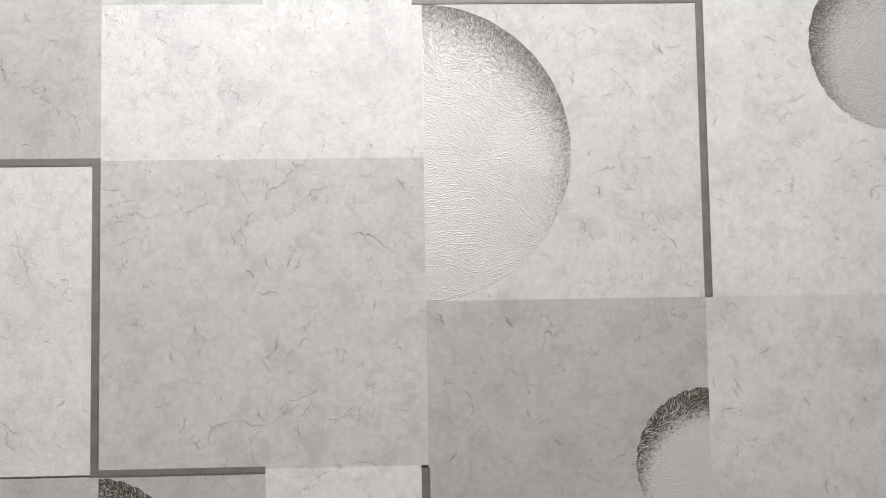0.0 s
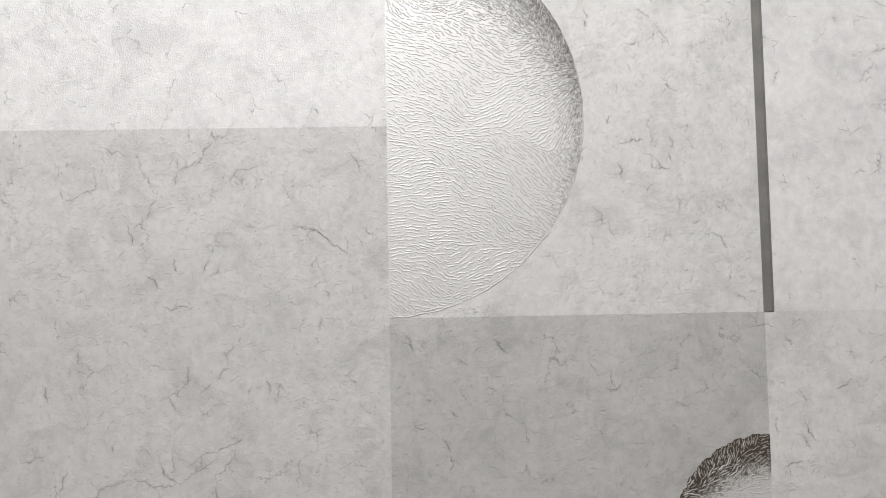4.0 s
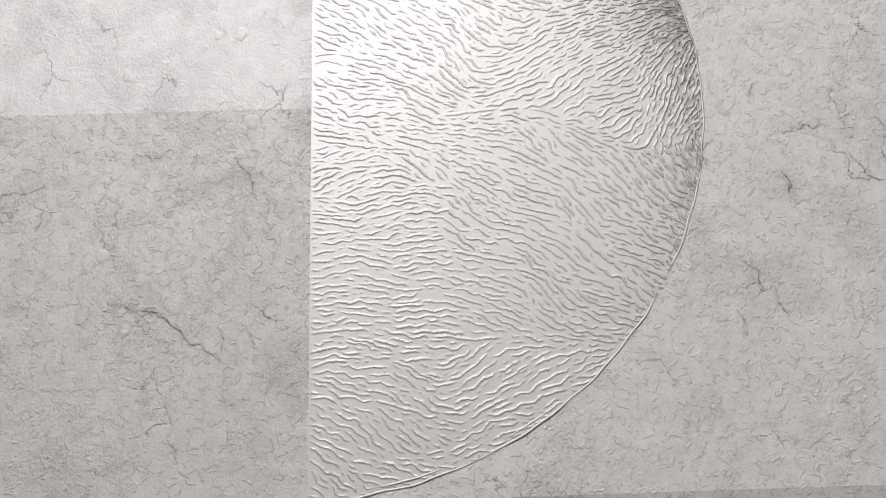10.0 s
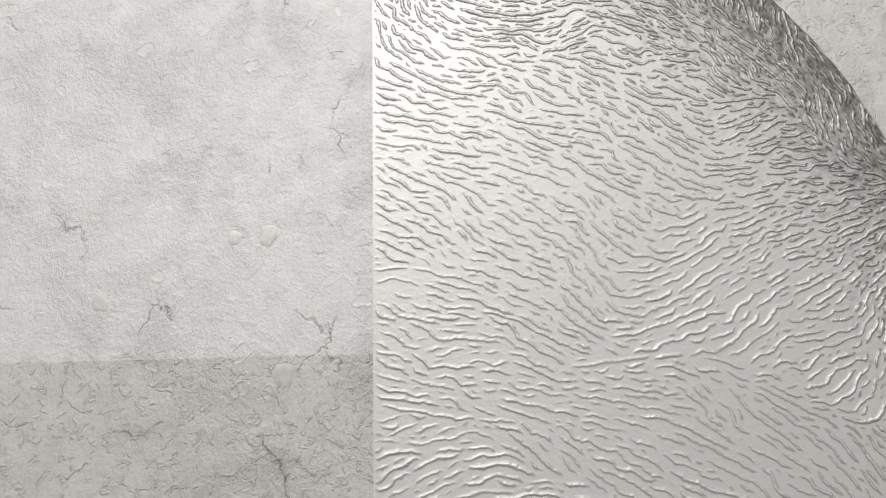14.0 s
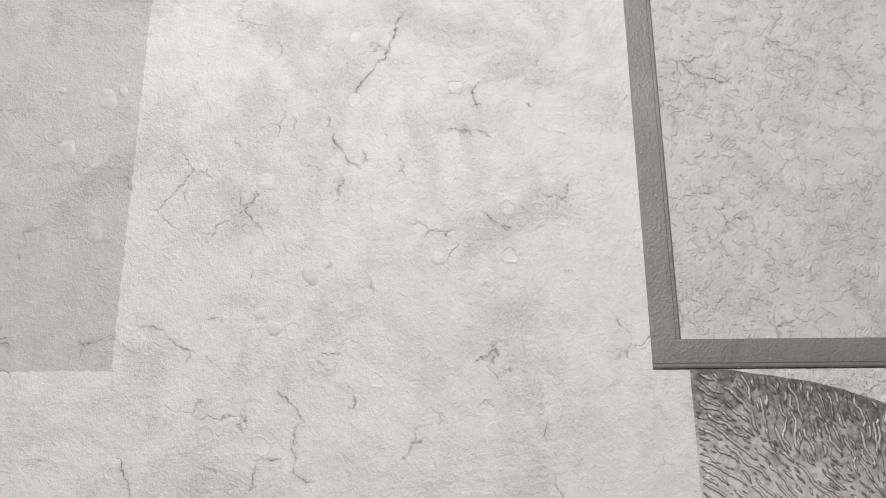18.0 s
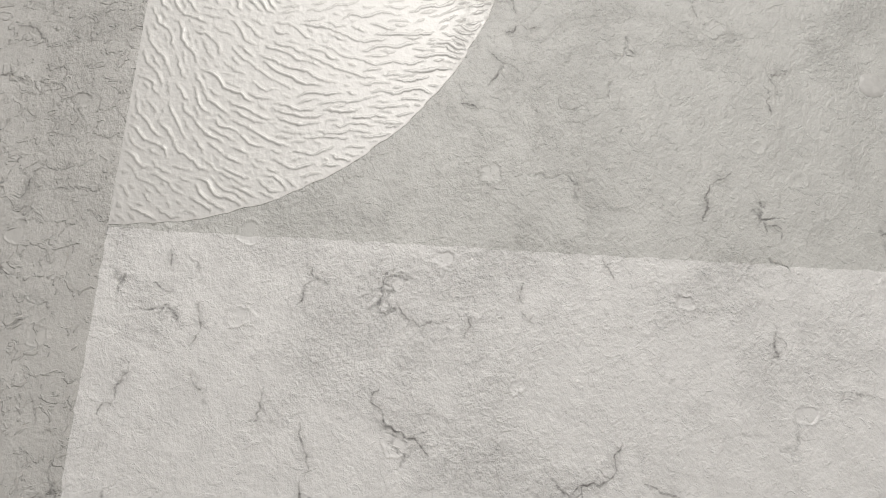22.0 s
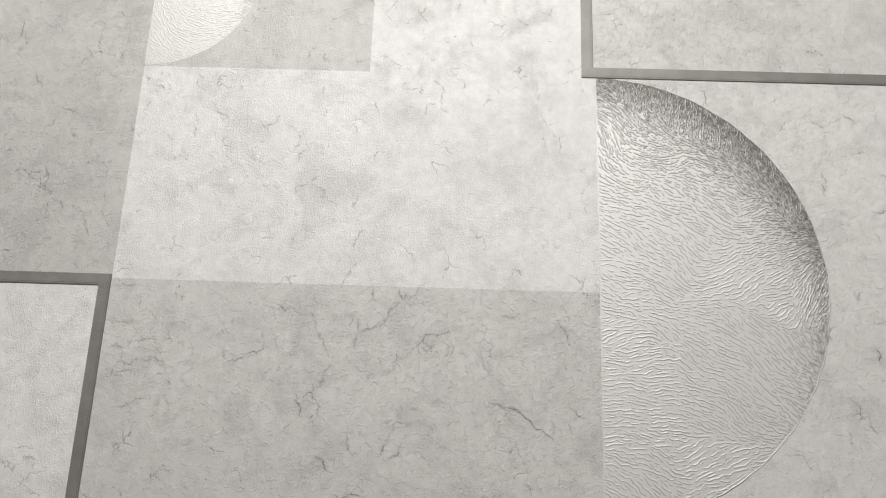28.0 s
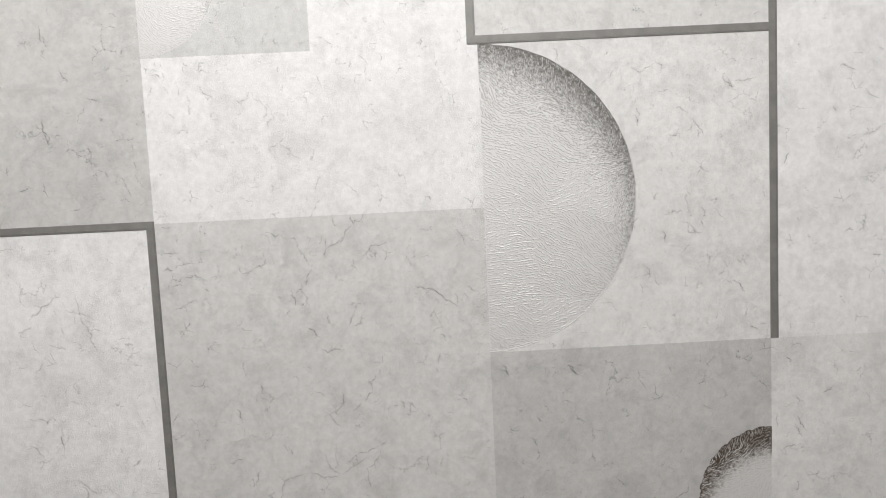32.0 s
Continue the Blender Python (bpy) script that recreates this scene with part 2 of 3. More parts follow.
BAND_SHADE = plain("band_shade", (0.10, 0.095, 0.088), 0.5, 260, 0.0003)
PAINT = plain("paint_white", (0.75, 0.74, 0.72), 0.8, 60, 0.0006)
FLOOR = plain("floor_wood", (0.28, 0.20, 0.13), 0.5, 40, 0.0006)


# ---- building ----
def part(name, bm, material, parent=None, label="", smooth=False):
    me = bpy.data.meshes.new(name)
    bm.to_mesh(me)
    bm.free()
    me.materials.append(material)
    if smooth:
        me.polygons.foreach_set("use_smooth", [True] * len(me.polygons))
    ob = new(name, me)
    ob.parent = parent
    if label:
        tagged(ob, label)
    return ob


def block(x0, x1, y0, y1, z0, z1, edge=0.0):
    bm = bmesh.new()
    bmesh.ops.create_cube(bm, size=1)
    bmesh.ops.transform(bm, verts=bm.verts, matrix=Matrix.LocRotScale(
        ((x0 + x1) / 2, (y0 + y1) / 2, (z0 + z1) / 2), None, (x1 - x0, y1 - y0, z1 - z0)))
    if edge:
        bmesh.ops.bevel(bm, geom=bm.edges[:], offset=edge, segments=1, affect="EDGES")
    return bm


# ---- the room ----
XW, YB, TOP = 2.0, -3.6, 2.6
wall = part("wall_north", block(-XW, XW, 0.004, 0.16, 0, TOP), PAINT)
tagged(wall, "wall hung with pale grey geometric vinyl wallpaper", "wall", kind="structure")
for name, box, material, label in (
        ("wall_south", (-XW, XW, YB - 0.15, YB, 0, TOP), PAINT, "plain white painted wall"),
        ("wall_west", (-XW - 0.15, -XW, YB, 0.16, 0, TOP), PAINT, "plain white painted wall"),
        ("wall_east", (XW, XW + 0.15, YB, 0.16, 0, TOP), PAINT, "plain white painted wall"),
        ("floor", (-XW - 0.15, XW + 0.15, YB - 0.15, 0.16, -0.12, 0), FLOOR, "plain brown wooden floor"),
        ("ceiling", (-XW - 0.15, XW + 0.15, YB - 0.15, 0.16, TOP, TOP + 0.12), PAINT, "plain white ceiling")):
    tagged(part(name, block(*box), material), label, name.split("_")[0], kind="structure")

# ---- printed panels of the wallpaper: x0, x1, z0, z1 from the pattern's origin ----
LEFT, RIGHT, LOW, HIGH = -0.80, 0.80, -1.49, 1.09
PANELS = (
    (LEFT, -0.280, 0.1283, HIGH, GREY, "mid-grey concrete-print wallpaper panel"),
    (LEFT, -0.287, -0.1425, 0.1215, WHITE, "off-white concrete-print wallpaper panel"),
    (LEFT, -0.280, LOW, -0.1445, GREY, "mid-grey concrete-print wallpaper panel"),
    (-0.280, -0.1395, 0.2636, HIGH, SAGE, "grey-green concrete-print panel behind a pale half disc"),
    (-0.1395, -0.0088, 0.2636, HIGH, WHITE, "off-white concrete-print wallpaper panel"),
    (-0.280, 0.0, 0.126, 0.2636, WHITE, "off-white concrete-print wallpaper panel"),
    (-0.280, 0.0, -0.1405, 0.126, MID, "large warm grey concrete-print panel"),
    (-0.280, -0.1395, LOW, -0.1405, GREY, "grey panel behind a dark-rimmed half disc"),
    (-0.1395, -0.0063, LOW, -0.1405, WHITE, "off-white concrete-print wallpaper panel"),
    (0.0, 0.245, 0.0, 0.263, PALE, "pale grey panel behind the large half disc"),
    (-0.0015, 0.245, 0.2701, HIGH, MID, "pale grey panel framed by dark bands"),
    (0.0, 0.2455, LOW, 0.0, DARK, "dark grey concrete-print wallpaper panel"),
    (0.252, RIGHT, 0.0, HIGH, WHITE, "off-white concrete-print wallpaper panel"),
    (0.2455, RIGHT, LOW, 0.0, PALE, "pale grey concrete-print wallpaper panel"),
)
BANDS = (
    ("grey band turning a corner round the off-white panel", (
        (LEFT, -0.287, 0.1215, 0.1283), (-0.287, -0.280, -0.1445, 0.1283), (-0.280, -0.1395, -0.1445, -0.1385))),
    ("grey band framing the pale panel above the half disc", (
        (-0.0088, -0.0015, 0.2701, HIGH), (-0.0088, 0.245, 0.263, 0.2701))),
    ("long upright grey band beside the pale panel", ((0.245, 0.252, 0.0, HIGH),)),
    ("short upright dark band below the grey panel", ((-0.0063, 0.001, -0.60, -0.143),)),
)


def ragged(x, z):
    """How far the printed edge strays at a place; straight beside the bands."""
    for _, strips in BANDS:
        for x0, x1, z0, z1 in strips:
            if x0 - 0.002 < x < x1 + 0.002 and z0 - 0.002 < z < z1 + 0.002:
                return 0.0
    return 0.00030 * noise.noise((x * 420, z * 420, 2.0)) + 0.00034 * noise.noise((x * 1300, z * 1300, 8.0))


def panel_sheet(x0, x1, z0, z1):
    """A sheet of the print whose edges waver with the grain where the walk sees them."""
    def along(a, b):
        near = [a] + [q * 0.0012 for q in range(int(max(a, -0.5) / 0.0012) + 1, int(min(b, 0.5) / 0.0012)) if a < q * 0.0012 < b]
        return near
    ring = [(x, z0, 0) for x in along(x0, x1)] + [(x1, z, 1) for z in along(z0, z1)]
    ring += [(x, z1, 0) for x in [x1] + along(x0, x1)[:0:-1]] + [(x0, z, 1) for z in [z1] + along(z0, z1)[:0:-1]]
    bm = bmesh.new()
    front, back = [], []
    for x, z, upright in ring:
        off = ragged(x, z)
        x, z = (x + off, z) if upright else (x, z + off)
        front.append(bm.verts.new((x, 0.0, UP + z)))
        back.append(bm.verts.new((x, 0.0042, UP + z)))
    bm.faces.new(front)
    bm.faces.new(back[::-1])
    for k in range(len(front)):
        j = (k + 1) % len(front)
        bm.faces.new((front[j], front[k], back[k], back[j]))
    return bm


panels = [(x0, x1, z0, z1, part("panel", panel_sheet(x0, x1, z0, z1), material, wall, label))
          for x0, x1, z0, z1, material, label in PANELS]

# ---- fissures in the print: from one end to the other, x and z ----
VEINS_ROUND = (
    (-0.3609, 0.0563, -0.3372, 0.0461), (-0.3533, 0.0672, -0.3445, 0.0397), (-0.3872, 0.0620, -0.3644, 0.0677), (-0.3791, 0.0277, -0.3639, 0.0224),
    (-0.4009, -0.0377, -0.3855, -0.0431), (-0.3742, -0.0436, -0.3742, -0.0692), (-0.4028, -0.0585, -0.3907, -0.0754), (-0.3633, -0.1002, -0.3490, -0.1197),
    (-0.3926, 0.0033, -0.3850, 0.0121), (-0.3373, 0.0189, -0.3483, 0.0467), (-0.3929, 0.0488, -0.3783, 0.0616), (-0.3977, -0.0774, -0.3837, -0.0734),
    (-0.3395, -0.1155, -0.3334, -0.1252), (-0.3662, 0.2199, -0.3618, 0.1958), (-0.3279, 0.2332, -0.3172, 0.2306), (-0.3491, 0.1405, -0.3401, 0.1423),
    (-0.3689, 0.1656, -0.3657, 0.1523),
)
VEINS_ROUND2 = (
    (-0.3475, 0.2577, -0.3419, 0.2467), (0.0674, -0.0142, 0.0784, -0.0249), (0.0108, -0.0115, 0.0149, -0.0218), (0.1078, -0.1197, 0.1169, -0.1268),
    (0.1558, -0.1448, 0.1709, -0.1266), (0.1286, -0.0217, 0.1359, -0.0406), (0.0246, -0.1288, 0.0173, -0.1389), (0.1416, -0.0501, 0.1509, -0.0436),
    (0.2533, -0.1023, 0.2717, -0.0962), (0.2696, -0.0703, 0.2764, -0.0847), (0.1317, 0.2040, 0.1335, 0.1887), (0.1779, 0.1933, 0.1896, 0.1775),
    (0.2093, 0.2265, 0.2167, 0.2154), (0.1750, 0.1053, 0.1838, 0.0946), 
    (0.2115, 0.0519, 0.2227, 0.0424), (0.2269, 0.0126, 0.2336, 0.0077), (0.1563, 0.1128, 0.1698, 0.1144),
)
VEINS_SQUARE = (
    (-0.2694, 0.0519, -0.2483, 0.0572), (-0.0632, 0.0588, -0.0244, 0.0413), (-0.0184, 0.0608, -0.0078, 0.0544), (-0.1575, 0.0317, -0.1454, 0.0212),
    (-0.1390, 0.0426, -0.1342, 0.0309), (-0.1087, 0.0390, -0.1163, 0.0302), (-0.1459, 0.0104, -0.1261, 0.0097), (-0.1295, -0.0272, -0.1431, -0.0475),
    (-0.1431, -0.0475, -0.1327, -0.0581), (-0.1138, -0.0387, -0.1213, -0.0457), (-0.1806, -0.0766, -0.1755, -0.0823), (-0.1483, -0.0832, -0.1346, -0.1022),
    (-0.1635, -0.0986, -0.1364, -0.1021), (-0.1346, -0.1022, -0.1102, -0.0846), (-0.1654, -0.0992, -0.1939, -0.1241), (-0.0991, -0.0795, -0.1126, -0.0974),
    (-0.0577, -0.0884, -0.0591, -0.1068), (-0.0649, -0.1381, -0.0431, -0.1389),
)
VEINS_SQUARE2 = (
    (-0.2222, -0.0384, -0.2174, -0.0514), (-0.2339, -0.0875, -0.2191, -0.0825), (-0.0436, 0.0024, -0.0458, -0.0084), (-0.0257, 0.1091, -0.0173, 0.0946),
    (-0.0847, 0.1023, -0.1067, 0.0871), (-0.1994, -0.0174, -0.1981, -0.0265), (-0.0793, -0.0363, -0.0779, -0.0473), (-0.2051, -0.0941, -0.2095, -0.1087),
    (-0.1126, -0.0974, -0.1097, -0.1160), (-0.1874, 0.1148, -0.1693, 0.1071), (-0.0559, 0.1102, -0.0452, 0.1126), (-0.1686, 0.0626, -0.1656, 0.0500),
)
VEINS_PALE_SIDE = (
    (0.1485, 0.2423, 0.1527, 0.2320), (0.1281, 0.2390, 0.1485, 0.2406), (0.2078, 0.2299, 0.2160, 0.2179), (0.2161, 0.2230, 0.2350, 0.2263),
    (0.1662, 0.2028, 0.1763, 0.1976), (0.1305, 0.1980, 0.1337, 0.1911), (0.1589, 0.1807, 0.1707, 0.1806), (0.1827, 0.1839, 0.1842, 0.1771),
    (0.2274, 0.2007, 0.2288, 0.1904), (0.1492, 0.1316, 0.1456, 0.1249), (0.1736, 0.0976, 0.1871, 0.0957), (0.1860, 0.1177, 0.1874, 0.1075),
    (0.1343, 0.0712, 0.1390, 0.0577), (0.1441, 0.0610, 0.1482, 0.0509), (0.1899, 0.0772, 0.1913, 0.0654), (0.2030, 0.1803, 0.2049, 0.1745),
    (0.0624, 0.2566, 0.0673, 0.2462), (0.1317, 0.0539, 0.1343, 0.0456),
)
VEINS_RIGHT = (
    (0.3272, 0.2119, 0.3389, 0.2033), (0.3257, 0.1725, 0.3449, 0.1809), (0.3630, 0.1158, 0.3752, 0.1225), (0.3860, 0.1343, 0.4015, 0.1331),
    (0.3090, 0.0892, 0.3193, 0.0925), (0.2583, 0.1509, 0.2620, 0.1611), (0.3055, 0.2310, 0.3191, 0.2275),
)
VEINS_LOWER = (
    (0.0118, -0.0120, 0.0147, -0.0203), (0.0665, -0.0147, 0.0737, -0.0241), (0.1424, -0.0363, 0.1467, -0.0472), (0.0139, -0.0682, 0.0230, -0.0699),
    (0.1554, -0.0197, 0.1568, -0.0259),
)
VEINS_LEFT_WHITE = (
    (-0.3640, -0.0243, -0.3571, -0.0259), (-0.3563, -0.0992, -0.3488, -0.1083), (-0.3164, -0.0851, -0.3090, -0.0777), (-0.3127, 0.0081, -0.3082, 0.0156),
    (-0.3632, -0.0946, -0.3548, -0.1022), (-0.3255, -0.0670, -0.3225, -0.0730), (-0.3162, -0.1149, -0.3117, -0.1194),
)
VEINS_LEFT_GREY = (
    (-0.3656, 0.2075, -0.3619, 0.1962), (-0.3713, 0.2141, -0.3661, 0.2091), (-0.3912, 0.1575, -0.3813, 0.1602), (-0.3581, 0.2858, -0.3559, 0.2764),
    (-0.3030, 0.3019, -0.2964, 0.2978),
)
VEINS_LEFT_SIDE = (
    (-0.3306, 0.1935, -0.3268, 0.1863), (-0.3268, 0.1863, -0.3235, 0.1737), (-0.3235, 0.1737, -0.3177, 0.1723), (-0.3177, 0.1723, -0.3152, 0.1671),
    (-0.3243, 0.1736, -0.3257, 0.1647), (-0.3061, 0.1685, -0.3019, 0.1627), (-0.3019, 0.1627, -0.3002, 0.1567), (-0.3002, 0.1567, -0.2969, 0.1510),
    (-0.2928, 0.1792, -0.2909, 0.1721), (-0.2926, 0.1676, -0.2883, 0.1600), (-0.2883, 0.1600, -0.2854, 0.1559), (-0.3365, 0.1528, -0.3382, 0.1501),
    (-0.3070, 0.1470, -0.2976, 0.1460), (-0.3228, 0.0992, -0.3213, 0.0957), (-0.3213, 0.0957, -0.3174, 0.0938), (-0.3002, 0.0739, -0.3001, 0.0699),
    (-0.3142, 0.0717, -0.3130, 0.0691), (-0.3140, 0.0710, -0.3165, 0.0695), (-0.2877, 0.2349, -0.2856, 0.2298), (-0.2887, 0.2112, -0.2865, 0.2081),
)
VEINS_LEFT_SIDE2 = (
    (-0.2941, 0.2727, -0.2961, 0.2678), (-0.2826, 0.2284, -0.2854, 0.2287), (-0.2950, 0.1970, -0.2967, 0.1979), (-0.2950, 0.1970, -0.2904, 0.1994),
)
VEINS_SQUARE_TOP = (
    (-0.2741, 0.1233, -0.2701, 0.1213), (-0.2701, 0.1213, -0.2660, 0.1231), (-0.2752, 0.1007, -0.2617, 0.1001), (-0.2627, 0.0971, -0.2595, 0.0938),
    (-0.2766, 0.0857, -0.2668, 0.0856), (-0.2668, 0.0856, -0.2632, 0.0900), (-0.2631, 0.0893, -0.2487, 0.0909), (-0.2465, 0.0903, -0.2417, 0.0913),
    (-0.2417, 0.0913, -0.2438, 0.0983), (-0.2438, 0.0983, -0.2405, 0.1007), (-0.2699, 0.0778, -0.2605, 0.0791), (-0.2605, 0.0791, -0.2496, 0.0804),
    (-0.2498, 0.0825, -0.2439, 0.0781), (-0.2439, 0.0781, -0.2382, 0.0757), (-0.2691, 0.0718, -0.2611, 0.0730), (-0.2416, 0.0682, -0.2373, 0.0659),
    (-0.1646, 0.1097, -0.1619, 0.1063), (-0.1619, 0.1063, -0.1599, 0.0992), (-0.1599, 0.0992, -0.1553, 0.0939), (-0.1553, 0.0939, -0.1528, 0.0865),
)
VEINS_SQUARE_TOP2 = (
    (-0.1528, 0.0865, -0.1516, 0.0831), (-0.1488, 0.0853, -0.1503, 0.0799), (-0.1503, 0.0799, -0.1546, 0.0736), (-0.1546, 0.0736, -0.1555, 0.0671),
    (-0.1291, 0.1246, -0.1288, 0.1186), (-0.1288, 0.1186, -0.1262, 0.1165), (-0.1134, 0.1166, -0.1198, 0.1074), (-0.1198, 0.1074, -0.1244, 0.1028),
    (-0.1364, 0.0993, -0.1360, 0.1064), (-0.1299, 0.0834, -0.1292, 0.0825), (-0.2116, 0.0862, -0.2100, 0.0809), (-0.2100, 0.0809, -0.1991, 0.0836),
    (-0.1991, 0.0836, -0.1883, 0.0911), (-0.1898, 0.0974, -0.1891, 0.0932), (-0.2069, 0.1049, -0.2081, 0.1005),
)
VEINS_WHITE = (
    (-0.2790, 0.1373, -0.2756, 0.1343), (-0.2429, 0.1268, -0.2395, 0.1302), (-0.1789, 0.1862, -0.1788, 0.1808), (-0.1789, 0.1862, -0.1710, 0.1876),
    (-0.1647, 0.1861, -0.1602, 0.1784), (-0.1602, 0.1784, -0.1556, 0.1760), (-0.1398, 0.1395, -0.1422, 0.1362), (-0.1422, 0.1362, -0.1454, 0.1305),
    (-0.1454, 0.1305, -0.1485, 0.1257), (-0.1788, 0.1549, -0.1780, 0.1484), (-0.2259, 0.1579, -0.2248, 0.1529), (-0.2271, 0.1536, -0.2224, 0.1498),
    (-0.2550, 0.1436, -0.2507, 0.1455), (-0.2322, 0.1402, -0.2297, 0.1363), (-0.2462, 0.2592, -0.2412, 0.2552), (-0.2436, 0.2563, -0.2464, 0.2517),
    (-0.2317, 0.2391, -0.2331, 0.2367), (-0.2331, 0.2367, -0.2232, 0.2289), (-0.2441, 0.2328, -0.2430, 0.2239), (-0.2430, 0.2239, -0.2424, 0.2157),
)
VEINS_WHITE2 = (
    (-0.2503, 0.2381, -0.2527, 0.2321), (-0.2627, 0.2515, -0.2622, 0.2460), (-0.2622, 0.2460, -0.2644, 0.2440), (-0.2728, 0.2409, -0.2739, 0.2349),
    (-0.2739, 0.2349, -0.2761, 0.2318), (-0.2706, 0.2546, -0.2669, 0.2530), (-0.2687, 0.2604, -0.2675, 0.2567), (-0.2626, 0.2394, -0.2599, 0.2361),
    (-0.2298, 0.2537, -0.2260, 0.2492), (-0.2260, 0.2492, -0.2239, 0.2506), (-0.2185, 0.2523, -0.2182, 0.2480), (-0.2088, 0.2580, -0.2091, 0.2543),
    (-0.1961, 0.2635, -0.1937, 0.2593), (-0.1675, 0.2536, -0.1682, 0.2464), (-0.1581, 0.2408, -0.1558, 0.2430), (-0.1558, 0.2430, -0.1532, 0.2424),
    (-0.1924, 0.2327, -0.1933, 0.2281), (-0.1933, 0.2281, -0.2006, 0.2242), (-0.1806, 0.2204, -0.1785, 0.2153), (-0.1785, 0.2153, -0.1810, 0.2078),
)
VEINS_WHITE3 = (
    (-0.1891, 0.2263, -0.1806, 0.2204), (-0.2545, 0.2004, -0.2518, 0.2032), (-0.2518, 0.2032, -0.2467, 0.2030), (-0.2574, 0.2160, -0.2553, 0.2130),
    (-0.2602, 0.2174, -0.2578, 0.2154), (-0.2267, 0.2143, -0.2244, 0.2124), (-0.2033, 0.2137, -0.2002, 0.2155), (-0.2072, 0.2097, -0.2065, 0.2071),
    (-0.2222, 0.2169, -0.2251, 0.2134), (-0.2139, 0.2331, -0.2115, 0.2294), (-0.2111, 0.1917, -0.2076, 0.1900), (-0.2087, 0.1928, -0.2081, 0.1900),
    (-0.2101, 0.1908, -0.2074, 0.1920), (-0.1249, 0.3116, -0.1246, 0.3067), (-0.0990, 0.3313, -0.0981, 0.3281), (-0.0893, 0.3315, -0.0897, 0.3282),
    (-0.1139, 0.3246, -0.1117, 0.3220), (-0.0842, 0.3135, -0.0865, 0.3097), (-0.1136, 0.2768, -0.1143, 0.2751), (-0.1175, 0.2762, -0.1142, 0.2768),
)
VEINS_WHITE4 = (
    (-0.2093, 0.2531, -0.2070, 0.2510), (-0.1064, 0.2889, -0.1072, 0.2866), (-0.1171, 0.2674, -0.1151, 0.2652), (-0.0686, 0.3632, -0.0732, 0.3535),
    (-0.0732, 0.3535, -0.0769, 0.3457), (-0.0769, 0.3457, -0.0820, 0.3381), (-0.0488, 0.3410, -0.0497, 0.3335), (-0.0512, 0.3335, -0.0482, 0.3343),
    (-0.1033, 0.3547, -0.1030, 0.3486), (-0.0877, 0.3265, -0.0846, 0.3207), (-0.0846, 0.3207, -0.0801, 0.3159), (-0.0802, 0.3215, -0.0786, 0.3175),
    (-0.0736, 0.3271, -0.0743, 0.3239), (-0.0495, 0.3038, -0.0446, 0.3007), (-0.0446, 0.3007, -0.0417, 0.2991), (-0.0294, 0.2878, -0.0266, 0.2877),
    (-0.0773, 0.2868, -0.0765, 0.2824), (-0.0866, 0.2906, -0.0887, 0.2891), (-0.1340, 0.2743, -0.1276, 0.2735), (-0.1276, 0.2728, -0.1196, 0.2678),
)
VEINS_WHITE5 = (
    (-0.0991, 0.2587, -0.0949, 0.2546), (-0.0949, 0.2546, -0.0921, 0.2512), (-0.0921, 0.2512, -0.0951, 0.2453), (-0.0951, 0.2453, -0.0943, 0.2408),
    (-0.0943, 0.2408, -0.0895, 0.2369), (-0.1035, 0.2415, -0.1045, 0.2351), (-0.1036, 0.2421, -0.0970, 0.2425), (-0.1362, 0.2430, -0.1330, 0.2379),
    (-0.1330, 0.2379, -0.1322, 0.2340), (-0.0345, 0.2514, -0.0347, 0.2462), (-0.0516, 0.2651, -0.0461, 0.2692), (-0.0580, 0.3269, -0.0505, 0.3269),
    (-0.0505, 0.3269, -0.0461, 0.3244), (-0.0369, 0.3350, -0.0347, 0.3325),
)
VEINS_NOOK = (
    (-0.1786, 0.2708, -0.1772, 0.2775), (-0.1772, 0.2775, -0.1734, 0.2804), (-0.1706, 0.2734, -0.1650, 0.2700), (-0.2133, 0.3128, -0.2118, 0.3091),
    (-0.2145, 0.3059, -0.2111, 0.3072), (-0.2111, 0.3072, -0.2070, 0.3067), (-0.2171, 0.3016, -0.2140, 0.2992), (-0.2140, 0.2992, -0.2110, 0.2974),
    (-0.1665, 0.2939, -0.1659, 0.2999), (-0.1659, 0.2999, -0.1625, 0.3000), (-0.1665, 0.2939, -0.1659, 0.2915), (-0.1796, 0.3133, -0.1783, 0.3102),
    (-0.1816, 0.3437, -0.1797, 0.3417), (-0.1418, 0.3152, -0.1384, 0.3102), (-0.2219, 0.2907, -0.2167, 0.2902),
)
VEINS_FRAMED = (
    (0.0053, 0.3464, 0.0110, 0.3420), (0.0110, 0.3420, 0.0177, 0.3411), (0.0109, 0.3411, 0.0112, 0.3369), (0.0482, 0.3441, 0.0520, 0.3389),
    (0.0520, 0.3389, 0.0524, 0.3322), (0.0069, 0.3078, 0.0113, 0.3086),
)
